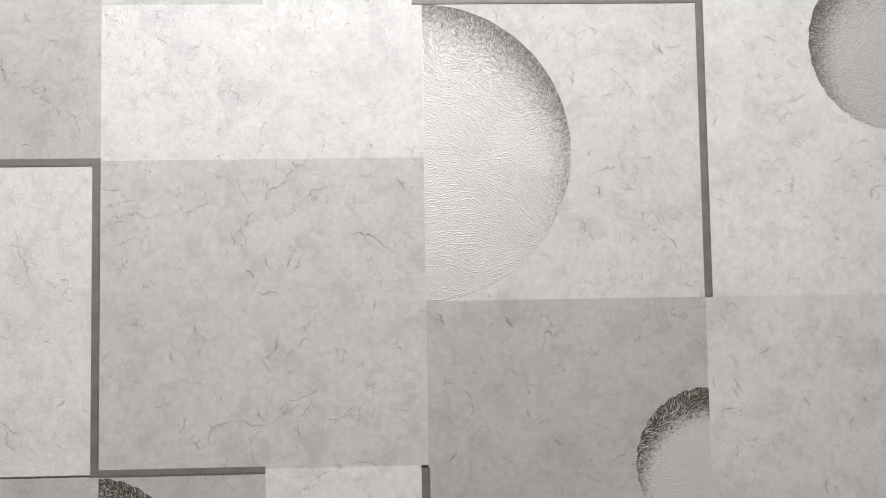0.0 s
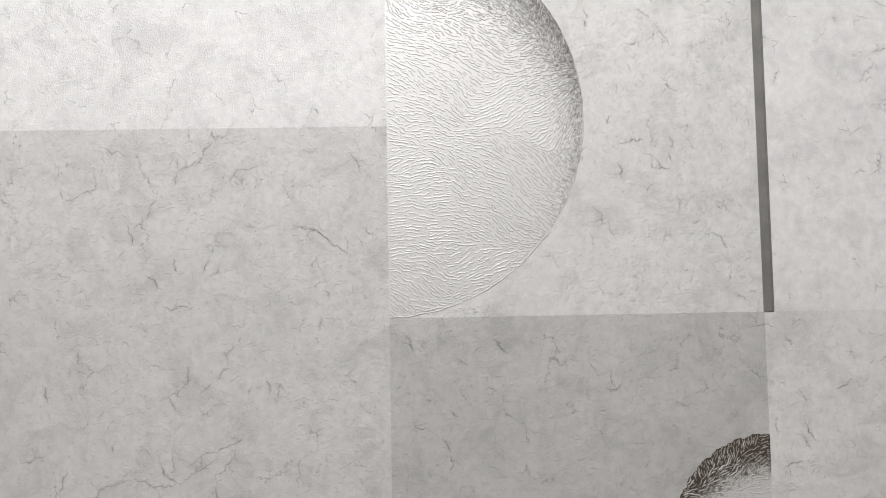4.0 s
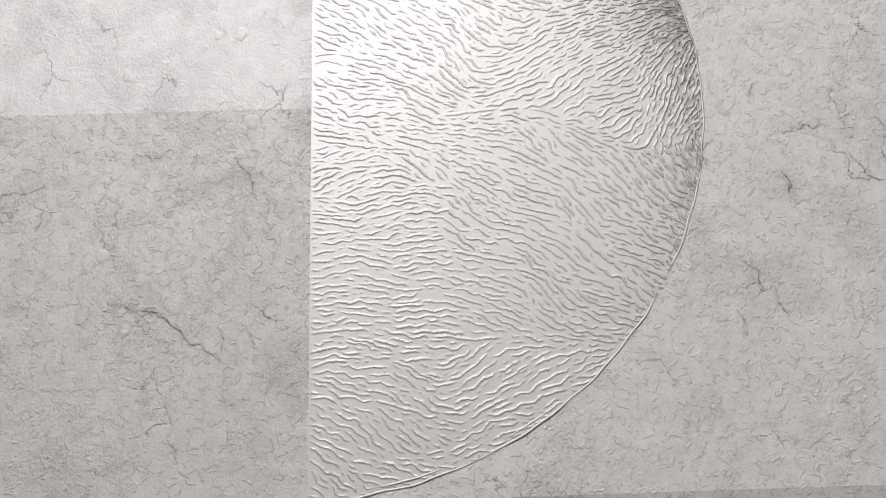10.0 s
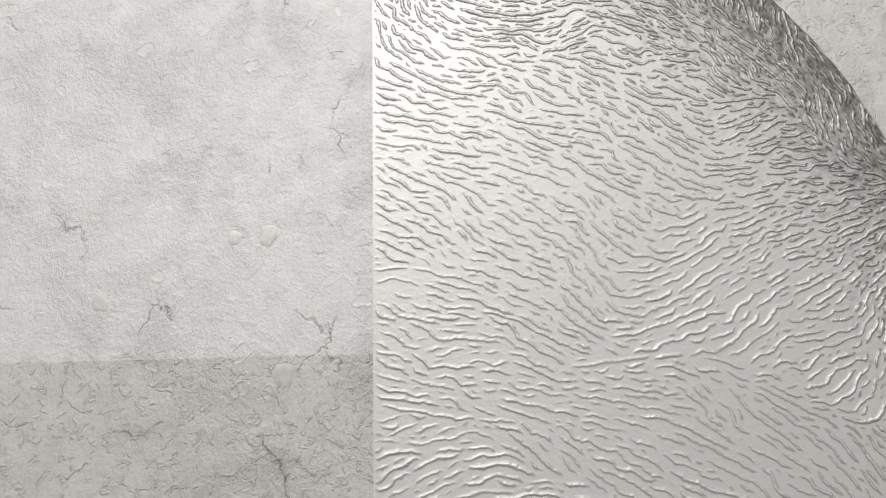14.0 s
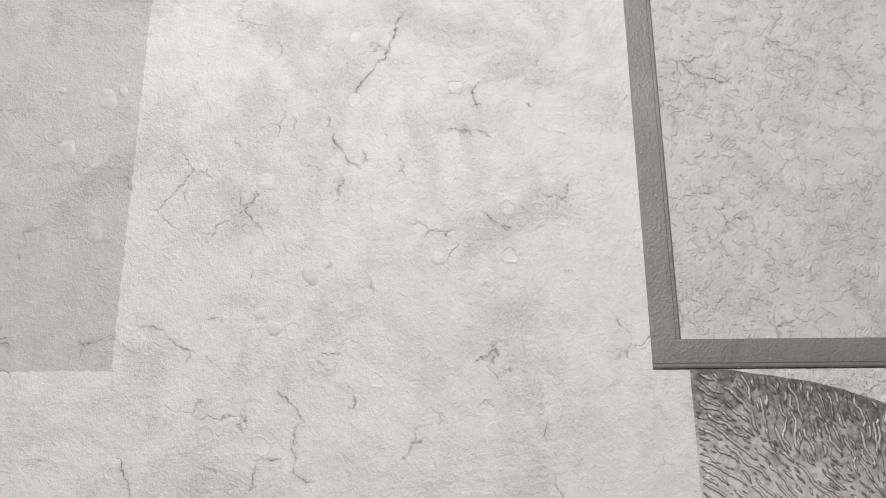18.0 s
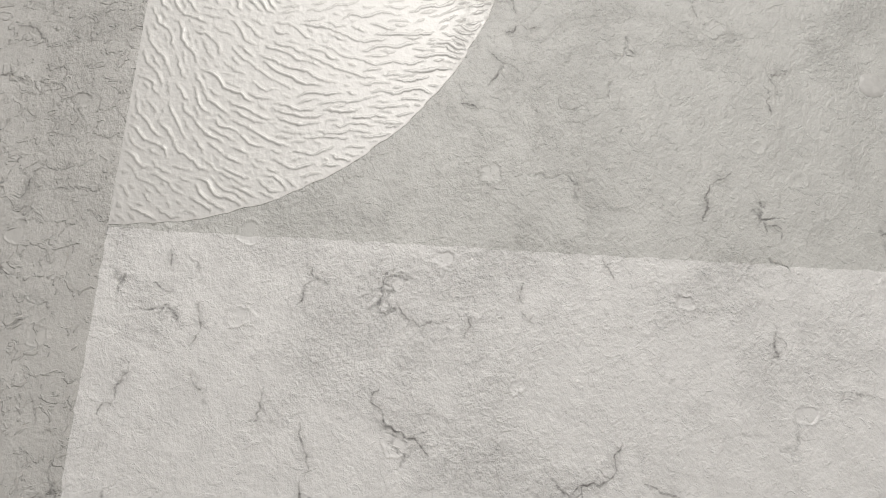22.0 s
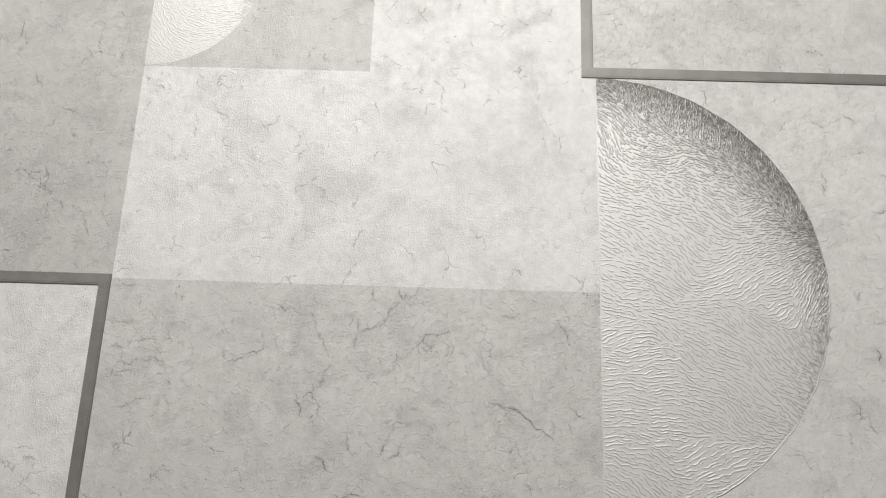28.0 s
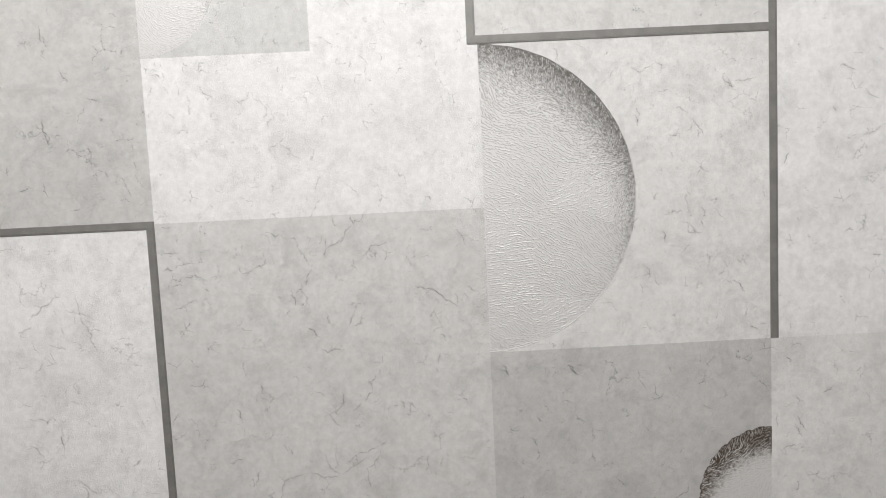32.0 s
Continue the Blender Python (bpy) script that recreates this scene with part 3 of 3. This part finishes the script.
VEINS_MIDDLE = (
    (-0.1142, 0.1257, -0.1127, 0.1178), (-0.1234, 0.1054, -0.1372, 0.0962), (-0.1372, 0.0962, -0.1372, 0.0900), (-0.0622, 0.0622, -0.0514, 0.0573),
    (-0.0514, 0.0573, -0.0422, 0.0540), (-0.0284, 0.0538, -0.0270, 0.0444), (-0.0207, 0.0552, -0.0162, 0.0473), (-0.1158, 0.0385, -0.1203, 0.0309),
    (-0.1113, -0.0378, -0.1022, -0.0305), (-0.1037, -0.0290, -0.1007, -0.0139), (-0.1307, -0.0927, -0.1218, -0.0855), (-0.1218, -0.0855, -0.1008, -0.0786),
    (-0.1008, -0.0786, -0.0948, -0.0743), (-0.1845, -0.0734, -0.1800, -0.0795), (-0.0871, -0.0430, -0.0811, -0.0416), (-0.0310, -0.0398, -0.0265, -0.0399),
    (-0.0426, 0.0185, -0.0381, 0.0123), (0.1872, 0.1004, 0.1859, 0.1068), (0.1705, 0.0800, 0.1756, 0.0878), (0.2050, 0.0699, 0.2079, 0.0635),
)
VEINS_MIDDLE2 = (
    (0.2074, 0.0525, 0.2120, 0.0492), (0.1822, 0.0545, 0.1803, 0.0467), (0.1321, 0.1108, 0.1286, 0.1013), (0.1622, 0.0267, 0.1589, 0.0236),
    (0.1523, 0.0994, 0.1534, 0.0882), (0.1392, -0.0470, 0.1438, -0.0501), (0.0388, -0.0597, 0.0433, -0.0643), (0.0725, -0.0590, 0.0815, -0.0668),
    (0.0869, -0.0941, 0.0882, -0.1032), (0.2140, -0.0118, 0.2184, -0.0181), (0.1839, -0.0572, 0.1931, -0.0605), (0.0323, -0.0776, 0.0382, -0.0868),
    (0.2579, -0.0158, 0.2622, -0.0237), (0.2506, -0.0681, 0.2515, -0.0803), (0.2656, -0.0500, 0.2714, -0.0594), (0.2568, -0.0987, 0.2580, -0.1064),
)


def vein_mesh(x0, z0, x1, z1, rng):
    """A jagged tapering fissure between two ends, with a twig or two; u runs across it."""
    def jag(a, b, rough, depth):
        if depth == 0:
            return [a, b]
        long = math.hypot(b[0] - a[0], b[1] - a[1])
        off = rng.gauss(0, rough) * long
        mid = ((a[0] + b[0]) / 2 - (b[1] - a[1]) / long * off, (a[1] + b[1]) / 2 + (b[0] - a[0]) / long * off)
        return jag(a, mid, rough, depth - 1)[:-1] + jag(mid, b, rough, depth - 1)
    verts, faces, across = [], [], []

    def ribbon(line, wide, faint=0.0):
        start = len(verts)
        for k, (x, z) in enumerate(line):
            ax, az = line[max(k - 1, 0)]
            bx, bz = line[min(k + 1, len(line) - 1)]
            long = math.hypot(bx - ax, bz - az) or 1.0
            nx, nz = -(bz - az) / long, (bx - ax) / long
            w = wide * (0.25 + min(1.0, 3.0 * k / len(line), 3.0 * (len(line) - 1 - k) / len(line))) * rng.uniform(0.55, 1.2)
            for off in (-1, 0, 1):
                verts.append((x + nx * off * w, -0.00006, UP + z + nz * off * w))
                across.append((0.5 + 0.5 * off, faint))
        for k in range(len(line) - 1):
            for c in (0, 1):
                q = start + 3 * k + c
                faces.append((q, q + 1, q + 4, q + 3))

    trunk = jag((x0, z0), (x1, z1), 0.13, 4)
    size = math.hypot(x1 - x0, z1 - z0)
    slim = min(1.0, 0.45 + size / 0.02)
    faint = max(0.0, 0.55 - size / 0.022)
    ribbon(trunk, rng.uniform(0.00024, 0.00042) * slim, faint)
    for _ in range(rng.choice((0, 1, 1, 2)) if size > 0.006 else 0):
        a = rng.choice(trunk[3:-3])
        turn = math.atan2(z1 - z0, x1 - x0) + rng.choice((-1, 1)) * rng.uniform(0.5, 1.3)
        far = size * rng.uniform(0.2, 0.45)
        ribbon(jag(a, (a[0] + far * math.cos(turn), a[1] + far * math.sin(turn)), 0.2, 3), 0.00022, 0.3)
    # faint smudge round the fissure
    ribbon(trunk, rng.uniform(0.0010, 0.0022) * slim, 1.0)
    me = bpy.data.meshes.new("vein")
    me.from_pydata(verts, [], faces)
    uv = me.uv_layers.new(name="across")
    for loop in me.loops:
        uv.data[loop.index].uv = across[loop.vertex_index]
    return me


vein_rng = random.Random(77)
for x0, z0, x1, z1 in (VEINS_SQUARE + VEINS_SQUARE2 + VEINS_PALE_SIDE
                       + VEINS_LEFT_SIDE + VEINS_LEFT_SIDE2 + VEINS_SQUARE_TOP + VEINS_SQUARE_TOP2 + VEINS_WHITE + VEINS_WHITE2 + VEINS_WHITE3 + VEINS_WHITE4 + VEINS_WHITE5 + VEINS_NOOK + VEINS_FRAMED
                       + VEINS_MIDDLE + VEINS_MIDDLE2
                       + VEINS_ROUND + VEINS_ROUND2 + VEINS_RIGHT + VEINS_LOWER + VEINS_LEFT_WHITE + VEINS_LEFT_GREY):
    me = vein_mesh(x0, z0, x1, z1, vein_rng)
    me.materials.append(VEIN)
    mx, mz = (x0 + x1) / 2, (z0 + z1) / 2
    vein = new("vein", me)
    vein.parent = next((ob for a, b, c, d, ob in panels if a <= mx <= b and c <= mz <= d), wall)

# many smaller fissures, in loose clusters
small_rng = random.Random(31)
for x0, x1, z0, z1, ob in panels:
    xa, xb, za, zb = max(x0, -0.46), min(x1, 0.45), max(z0, -0.20), min(z1, 0.40)
    for _ in range(int((xb - xa) * (zb - za) * 700)):
        x, z = small_rng.uniform(xa, xb), small_rng.uniform(za, zb)
        if noise.noise((x * 28, z * 28, 4.0)) < -0.05 or -0.36 < x < 0.26:
            continue
        turn, far = small_rng.uniform(0, math.pi), small_rng.choice((0.004, 0.006, 0.009, 0.014))
        me = vein_mesh(x, z, min(max(x + far * math.cos(turn), xa), xb), min(z + far * math.sin(turn), zb), small_rng)
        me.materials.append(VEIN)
        new("vein", me).parent = ob

# ---- small smooth pale flakes on the print: x, z, half width ----
FLAKES = (
    (-0.1576, 0.3228, 0.0022), (-0.1484, 0.3370, 0.0025), (-0.1475, 0.2987, 0.0020), (-0.1608, 0.3398, 0.0010), (-0.1446, 0.3395, 0.0013),
    (-0.2217, 0.1988, 0.0022), (-0.2128, 0.1997, 0.0019), (-0.2040, 0.2036, 0.0016), (-0.1966, 0.1866, 0.0020), (-0.1899, 0.1863, 0.0024),
    (-0.2182, 0.1874, 0.0019), (-0.1765, 0.1696, 0.0017), (-0.2057, 0.1637, 0.0031), (-0.1046, 0.3127, 0.0026), (-0.0603, 0.2912, 0.0018),
    (-0.0925, 0.2873, 0.0019), (-0.1043, 0.2775, 0.0015), (-0.1007, 0.2737, 0.0018), (-0.0196, 0.1219, 0.0025), (-0.0612, 0.1391, 0.0018),
    (-0.0240, 0.1541, 0.0020), (-0.0319, 0.1539, 0.0016), (-0.0647, 0.0771, 0.0023), (-0.0565, 0.0521, 0.0011),
)
flake_rng = random.Random(5)
for x, z, r in FLAKES:
    bm = bmesh.new()
    tall, turn = r * flake_rng.uniform(0.9, 1.35), flake_rng.uniform(-0.6, 0.6)
    rings = []
    for size, y in ((1.0, -0.00004), (0.85, -0.00013), (0.45, -0.00017)):
        rings.append([])
        for k in range(18):
            a = 2 * math.pi * k / 18
            wob = size * (1 + 0.35 * noise.noise((math.cos(a) * 1.3, math.sin(a) * 1.3, x * 900)))
            px, pz = r * wob * math.cos(a), tall * wob * math.sin(a)
            rings[-1].append(bm.verts.new((x + px * math.cos(turn) - pz * math.sin(turn), y, UP + z + px * math.sin(turn) + pz * math.cos(turn))))
    for outer, inner in zip(rings, rings[1:]):
        for k in range(18):
            bm.faces.new((outer[k], outer[(k + 1) % 18], inner[(k + 1) % 18], inner[k]))
    bm.faces.new(rings[-1])
    bmesh.ops.recalc_face_normals(bm, faces=bm.faces)
    host = next((ob for a, b, c, d, ob in panels if a <= x <= b and c <= z <= d), wall)
    part("flake", bm, FLAKE_PALE if host.active_material == WHITE else FLAKE, host, smooth=True)

# ---- dark bands: straight strips; thin darker lines paint embossing shade along one edge ----
for label, strips in BANDS:
    border = tagged(new("border_band"), label, "wallpaper band", "bands of the wallpaper")
    for x0, x1, z0, z1 in strips:
        part("strip", block(x0, x1, -0.00045, 0.0006, UP + z0, UP + z1), BAND, border)
        # dark slivers drawn for the shade of the embossed right or lower edge
        for near, far in ((0.0001, 0.0004), (0.0011, 0.0013)):
            if x1 - x0 < z1 - z0:
                line = block(x1 - far, x1 - near, -0.0005, 0.0, UP + z0, UP + z1)
            else:
                line = block(x0, x1, -0.0005, 0.0, UP + z0 + near, UP + z0 + far)
            part("edge_shade", line, BAND_SHADE, border)

# ---- half discs with combed ridges ----
# direction of the ridges in degrees, by row from top to bottom and column from the straight edge outwards
ROWS_AT = (1.91, 1.79, 1.64, 1.49, 1.34, 1.18, 1.03, 0.92, 0.80, 0.69, 0.53, 0.38, 0.27, 0.11)
COLS_AT = (0.08, 0.23, 0.38, 0.53, 0.69, 0.88)
COMB = (
    (0, -75, -80, -45, -45, -45),
    (-20, -35, -5, -30, -40, -60),
    (-50, -20, 15, -5, -35, -70),
    (-45, 10, 15, 0, -35, -80),
    (-15, -25, -25, -15, 30, -60),
    (-10, -15, -25, 10, 30, 10),
    (0, -8, -20, 35, 25, 60),
    (0, 0, 0, 25, 28, 60),
    (15, -25, -30, -30, -30, -40),
    (15, 0, -15, -20, -18, -45),
    (10, 5, -15, -30, -25, -25),
    (15, 10, -15, -12, -10, -10),
    (0, -5, 60, 30, 20, 20),
    (-20, -20, 25, 20, 20, 20),
)


SMALL_COMB = (
    (0, -60, -60, -50),
    (-20, -20, -30, -60),
    (0, 0, 0, 10),
    (-45, -30, 5, 5),
    (-45, -35, 8, 10),
    (-30, 5, 12, 12),
    (-35, 8, 14, 20),
    (-25, 0, 10, 20),
)


def comb_angle(comb, u, v):
    """Direction at u radii from the straight edge and v radii above the disc's foot."""
    v += 0.09 * noise.noise((u * 5, v * 5, 1.7))
    rows = np.array(ROWS_AT[::-1]) if len(comb) == len(ROWS_AT) else np.linspace(0.1, 1.9, len(comb))
    cols = np.array(COLS_AT) if len(comb[0]) == len(COLS_AT) else np.linspace(0.1, 0.9, len(comb[0]))
    table = np.exp(2j * np.radians(np.array(comb[::-1], float)))
    r = float(np.interp(v, rows, range(len(rows))))
    c = float(np.interp(u, cols, range(len(cols))))
    r0, c0 = min(int(r), len(rows) - 2), min(int(c), len(cols) - 2)
    fr, fc = r - r0, c - c0
    mean = ((table[r0, c0] * (1 - fc) + table[r0, c0 + 1] * fc) * (1 - fr)
            + (table[r0 + 1, c0] * (1 - fc) + table[r0 + 1, c0 + 1] * fc) * fr)
    # upright strokes along the upper rim
    rim, around = math.hypot(u, v - 1), math.atan2(v - 1, u)
    if around > 0.5:
        share = min(1.0, max(0.0, (rim - 0.82) / 0.06)) * min(1.0, (around - 0.5) / 0.25) * min(1.0, u / 0.2)
        mean = mean * (1 - share) + np.exp(2j * math.radians(100)) * share
    return float(np.angle(mean)) / 2


def combed_relief(radius, seed, comb, cell, gap):
    """Heights, 0 to 1, of single raised strokes combed along the directions, over x 0..radius and z -radius..radius."""
    nx, nz = int(radius / cell) + 1, int(2 * radius / cell) + 1
    gx, gz = np.meshgrid(np.arange(nx) * cell, -radius + np.arange(nz) * cell)
    rng, py = np.random.RandomState(seed), random.Random(seed)
    # directions on a coarse grid, in smooth patches that meet at an angle
    coarse = 0.0015
    cx, cz = int(radius / coarse) + 2, int(2 * radius / coarse) + 2
    turn = [[0.0] * cx for _ in range(cz)]
    for j in range(cz):
        for i in range(cx):
            u, v = i * coarse / radius, j * coarse / radius
            p = Vector((i * coarse, j * coarse, seed))
            turn[j][i] = comb_angle(comb, u, v) + 0.40 * noise.cell((p.x * 75 + 0.7 * noise.noise(p * 130), p.y * 75 + 0.7 * noise.noise(p * 150), seed)) - 0.20 + 0.32 * noise.noise((p.x * 260, p.y * 260, seed))
    taken = np.zeros((nz, nx), bool)
    step, samples = 0.0003, []
    for _ in range(int(radius * radius * 1.57 / gap ** 2 * 1.6)):
        x0, z0 = py.uniform(0.0004, radius), py.uniform(-radius, radius)
        away = math.hypot(x0, z0) / radius
        if away > 0.995 or taken[int((z0 + radius) / cell), int(x0 / cell)]:
            continue
        # dense and strong along the upper rim, sparse in bare spots and beside the middle of the straight edge
        rim = min(1.0, max(0.0, (math.hypot(x0 / radius + 0.08, z0 / radius + 0.28) - 0.78) / 0.25))
        bare = noise.noise((x0 * 70, z0 * 70, seed + 9.0)) + 0.6 * max(0.0, 1 - x0 / 0.012) * max(0.0, 1.1 - abs(z0 / radius - 0.05) / 0.35)
        if py.random() < (1 - rim) * min(0.93, max(0.0, 2.2 * (bare - 0.22))):
            continue
        apart = gap * (1 - 0.30 * rim) * py.uniform(0.8, 1.25)
        reach, phase, sway = py.choice((0.006, 0.010, 0.014, 0.020, 0.026)) * (1 - 0.3 * rim) * (1.0 if radius > 0.1 else 0.8), py.uniform(0, 6.3), py.uniform(0.05, 0.45)
        line = []
        for way in (1, -1):
            x, z, heading, gone, side = x0, z0, None, 0.0, []
            while gone < reach / 2:
                a = turn[int((z + radius) / coarse)][int(x / coarse)] + sway * math.sin(phase + way * gone / 0.0009) + 0.5 * sway * math.sin(2 * phase + way * gone / 0.00036)
                if heading is None:
                    heading = a if way > 0 else a + math.pi
                a += math.pi * round((heading - a) / math.pi)
                heading += 0.45 * (a - heading)
                x, z, gone = x + step * math.cos(heading), z + step * math.sin(heading), gone + step
                if x < 0.0004 or math.hypot(x, z) > radius * 0.997 or taken[int((z + radius) / cell), int(x / cell)]:
                    break
                side.append((x, z))
            line = (side[::-1] + [(x0, z0)]) if way > 0 else line + side
        if len(line) < 4:
            continue
        high, wide = py.uniform(0.55, 1.0) * (1 + 0.35 * rim), py.uniform(0.00020, 0.00034) * (1.0 if radius > 0.1 else 0.8)
        k = max(1, round(0.62 * apart / cell))
        for n, (x, z) in enumerate(line):
            r, c = int((z + radius) / cell), int(x / cell)
            taken[max(0, r - k):r + k + 1, max(0, c - k):c + k + 1] = True
            taper = min(1.0, (n + 1) / 7, (len(line) - n) / 7)
            samples.append((x, z, high * taper, wide * (0.7 + 0.3 * taper)))
            if n + 1 < len(line):
                samples.append(((x + line[n + 1][0]) / 2, (z + line[n + 1][1]) / 2, high * taper, wide * (0.7 + 0.3 * taper)))
    x, z, high, wide = np.array(samples).T
    height = np.zeros((nz, nx))
    r0, c0, k = np.rint((z + radius) / cell).astype(int), np.rint(x / cell).astype(int), int(round(0.0008 / cell))
    for dr in range(-k, k + 1):
        for dc in range(-k, k + 1):
            r, c = r0 + dr, c0 + dc
            ok = (r >= 0) & (r < nz) & (c >= 0) & (c < nx)
            off = (c * cell - x) ** 2 + (r * cell - radius - z) ** 2
            np.maximum.at(height, (r[ok], c[ok]), (high * np.exp(-off / wide ** 2))[ok])
    # crumpled sideways, and worn down in places

    def waves(size):
        kz, kx = np.fft.fftfreq(nz, cell)[:, None], np.fft.rfftfreq(nx, cell)[None]
        out = np.fft.irfft2(np.fft.rfft2(rng.randn(nz, nx)) * np.exp(-(kz ** 2 + kx ** 2) * size ** 2), s=gx.shape)
        return out / out.std()

    rows, cols = np.indices(gx.shape)
    rows = np.clip(np.rint(rows + 0.00008 / cell * waves(0.0014)), 0, nz - 1).astype(int)
    cols = np.clip(np.rint(cols + 0.00008 / cell * waves(0.0014)), 0, nx - 1).astype(int)
    height = height[rows, cols] * np.clip(0.95 + 0.16 * waves(0.0014) + 0.16 * waves(0.005), 0.3, 1.2)
    return gx, gz, (4 * height + np.roll(height, 1, 0) + np.roll(height, 1, 1)) / 6


def wobble(angle, seed):
    """Uneven rim, -1 to 1."""
    return 0.45 * np.sin(31 * angle + seed) + 0.35 * np.sin(57 * angle + 2 * seed) * np.sin(9 * angle) + 0.3 * np.sin(97 * angle + 3 * seed)


def relief_mesh(cx, cz, radius, side, seed, comb, flat, cell, gap, rise, nibble):
    gx, gz, height = combed_relief(radius, seed, comb, cell, gap)
    nz, nx = gx.shape
    around = np.arctan2(gz, gx)
    edge = radius * (1 - flat + flat * np.sin(around) ** 4) - np.hypot(gx, gz) + nibble * (wobble(around, seed) - 0.3)
    height = height * np.clip(edge / 0.0006, 0, 1)
    y = -0.00011 - rise * height
    verts = np.stack([cx + side * gx, y, UP + cz + gz], -1).reshape(-1, 3)
    inside = edge > 0.0001
    ok = inside[:-1, :-1] & inside[1:, :-1] & inside[:-1, 1:] & inside[1:, 1:]
    r, c = np.nonzero(ok)
    q = r * nx + c
    faces = np.stack([q, q + 1, q + nx + 1, q + nx] if side > 0 else [q, q + nx, q + nx + 1, q + 1], -1)
    used = np.unique(faces)
    index = np.full(nx * nz, -1)
    index[used] = np.arange(len(used))
    faces = index[faces]
    me = bpy.data.meshes.new("relief")
    me.vertices.add(len(used))
    me.vertices.foreach_set("co", verts[used].ravel())
    me.loops.add(faces.size)
    me.loops.foreach_set("vertex_index", faces.ravel())
    me.polygons.add(len(faces))
    me.polygons.foreach_set("loop_start", np.arange(0, faces.size, 4))
    me.polygons.foreach_set("use_smooth", np.ones(len(faces), bool))
    me.update(calc_edges=True)
    return me


def outline(radius, angle, flat=0.022):
    """The printed discs are a little flatter at the belly than at their ends."""
    return radius * (1 - flat + flat * math.sin(angle) ** 4)


def half_disc(cx, cz, radius, side, seed, label, light, dark, start=1.0, end=1.32, shift_x=0.20, shift_z=0.18, line=None, relief=1.0, comb=None, flat=0.0, cell=0.0003, gap=0.0014, vale=0.0, nibble=0.0003, ink=1.0):
    # ink scales the foot lines, part painted shade and part print
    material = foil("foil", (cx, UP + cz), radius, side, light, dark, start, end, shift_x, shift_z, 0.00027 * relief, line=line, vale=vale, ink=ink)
    disc = tagged(new("half_disc"), label, "half disc", "embossed half discs")
    count = 144
    arc = []
    for k in range(count + 1):
        a = math.pi * (k / count - 0.5)
        r = outline(radius, a, flat) + nibble * (float(wobble(a, seed)) - 0.3)
        arc.append((r * math.cos(a), r * math.sin(a)))
    bm = bmesh.new()
    front = [bm.verts.new((cx + side * x, -0.0001, UP + cz + z)) for x, z in arc]
    back = [bm.verts.new((cx + side * x, 0.0006, UP + cz + z)) for x, z in arc]
    bm.faces.new(front)
    bm.faces.new(back[::-1])
    for k in range(count + 1):
        j = (k + 1) % (count + 1)
        bm.faces.new((front[k], back[k], back[j], front[j]))
    bmesh.ops.recalc_face_normals(bm, faces=bm.faces)
    part("plate", bm, material, disc)
    # two thin wavering cords along the rim, strongest below
    for ring in range(2 if flat else 0):
        bm, last = bmesh.new(), None
        for k in range(4 * count + 1):
            a = math.pi * (k / (4 * count) - 0.5)
            strength = 0.40 + 1.2 * noise.noise((k * 0.035, seed, ring * 7.0)) + 0.35 - 0.6 * max(0.0, math.sin(a) + 0.2) - 0.55 * ring
            r = outline(radius, a, flat) - 0.0005 - 0.0016 * ring + 0.0006 * noise.noise((k * 0.08, seed + 3, ring * 4.0))
            w, h = 0.00045 * min(1, max(0.2, strength + 0.3)), 0.00055 * min(1, max(0.05, strength))
            now = [bm.verts.new((cx + side * (r + o * w) * math.cos(a), -0.00005 - y * h, UP + cz + (r + o * w) * math.sin(a)))
                   for o, y in ((-1, 0), (-0.5, 0.75), (0, 1), (0.5, 0.75), (1, 0))]
            if last:
                for q in range(4):
                    bm.faces.new((last[q], last[q + 1], now[q + 1], now[q]))
            last = now
        part("rim_cord", bm, material, disc, smooth=True)
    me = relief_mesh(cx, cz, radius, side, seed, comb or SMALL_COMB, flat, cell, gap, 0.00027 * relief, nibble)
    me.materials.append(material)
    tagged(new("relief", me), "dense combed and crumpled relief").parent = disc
    return disc


CREST = (0.44, 0.41, 0.37)
BROWN = (0.075, 0.06, 0.046)
SILVER, INK, DULL = (0.67, 0.665, 0.655), (0.15, 0.143, 0.13), (0.62, 0.615, 0.603)
half_disc(0.0, 0.1315, 0.1313, 1, 11, "large silvery half disc with combed ridges and dark upper rim", SILVER, (0.12, 0.115, 0.103), 0.97, 1.33, 0.15, 0.24, line=(0.075, 0.07, 0.062), comb=COMB, flat=0.009, cell=0.00017, gap=0.00145)
half_disc(-0.280, 0.3310, 0.0668, 1, 12, "small silvery half disc on a grey panel", DULL, INK, 1.0, 1.4, 0.2, 0.3, relief=0.5, ink=0.7, cell=0.0002, gap=0.0010)
half_disc(-0.280, -0.2125, 0.0670, 1, 13, "small dark-rimmed half disc under a grey band", SILVER, BROWN, 0.98, 1.25, 0.0, 0.3, CREST, cell=0.00025, gap=0.0013, relief=1.2, vale=0.4, nibble=0.0012)
half_disc(0.2455, -0.1440, 0.0655, -1, 14, "small dark-rimmed half disc on a dark panel", SILVER, BROWN, 0.98, 1.27, 0.02, 0.3, CREST, cell=0.00025, gap=0.0013, relief=1.2, vale=0.4, nibble=0.0012)
half_disc(0.4280, 0.2260, 0.0810, -1, 15, "grey half disc on an off-white panel", (0.6, 0.595, 0.58), INK, 1.0, 1.4, relief=1.2, vale=0.3, nibble=0.001)
half_disc(0.2450, 0.3865, 0.0680, -1, 16, "small pale half disc beside the long upright band", SILVER, INK)
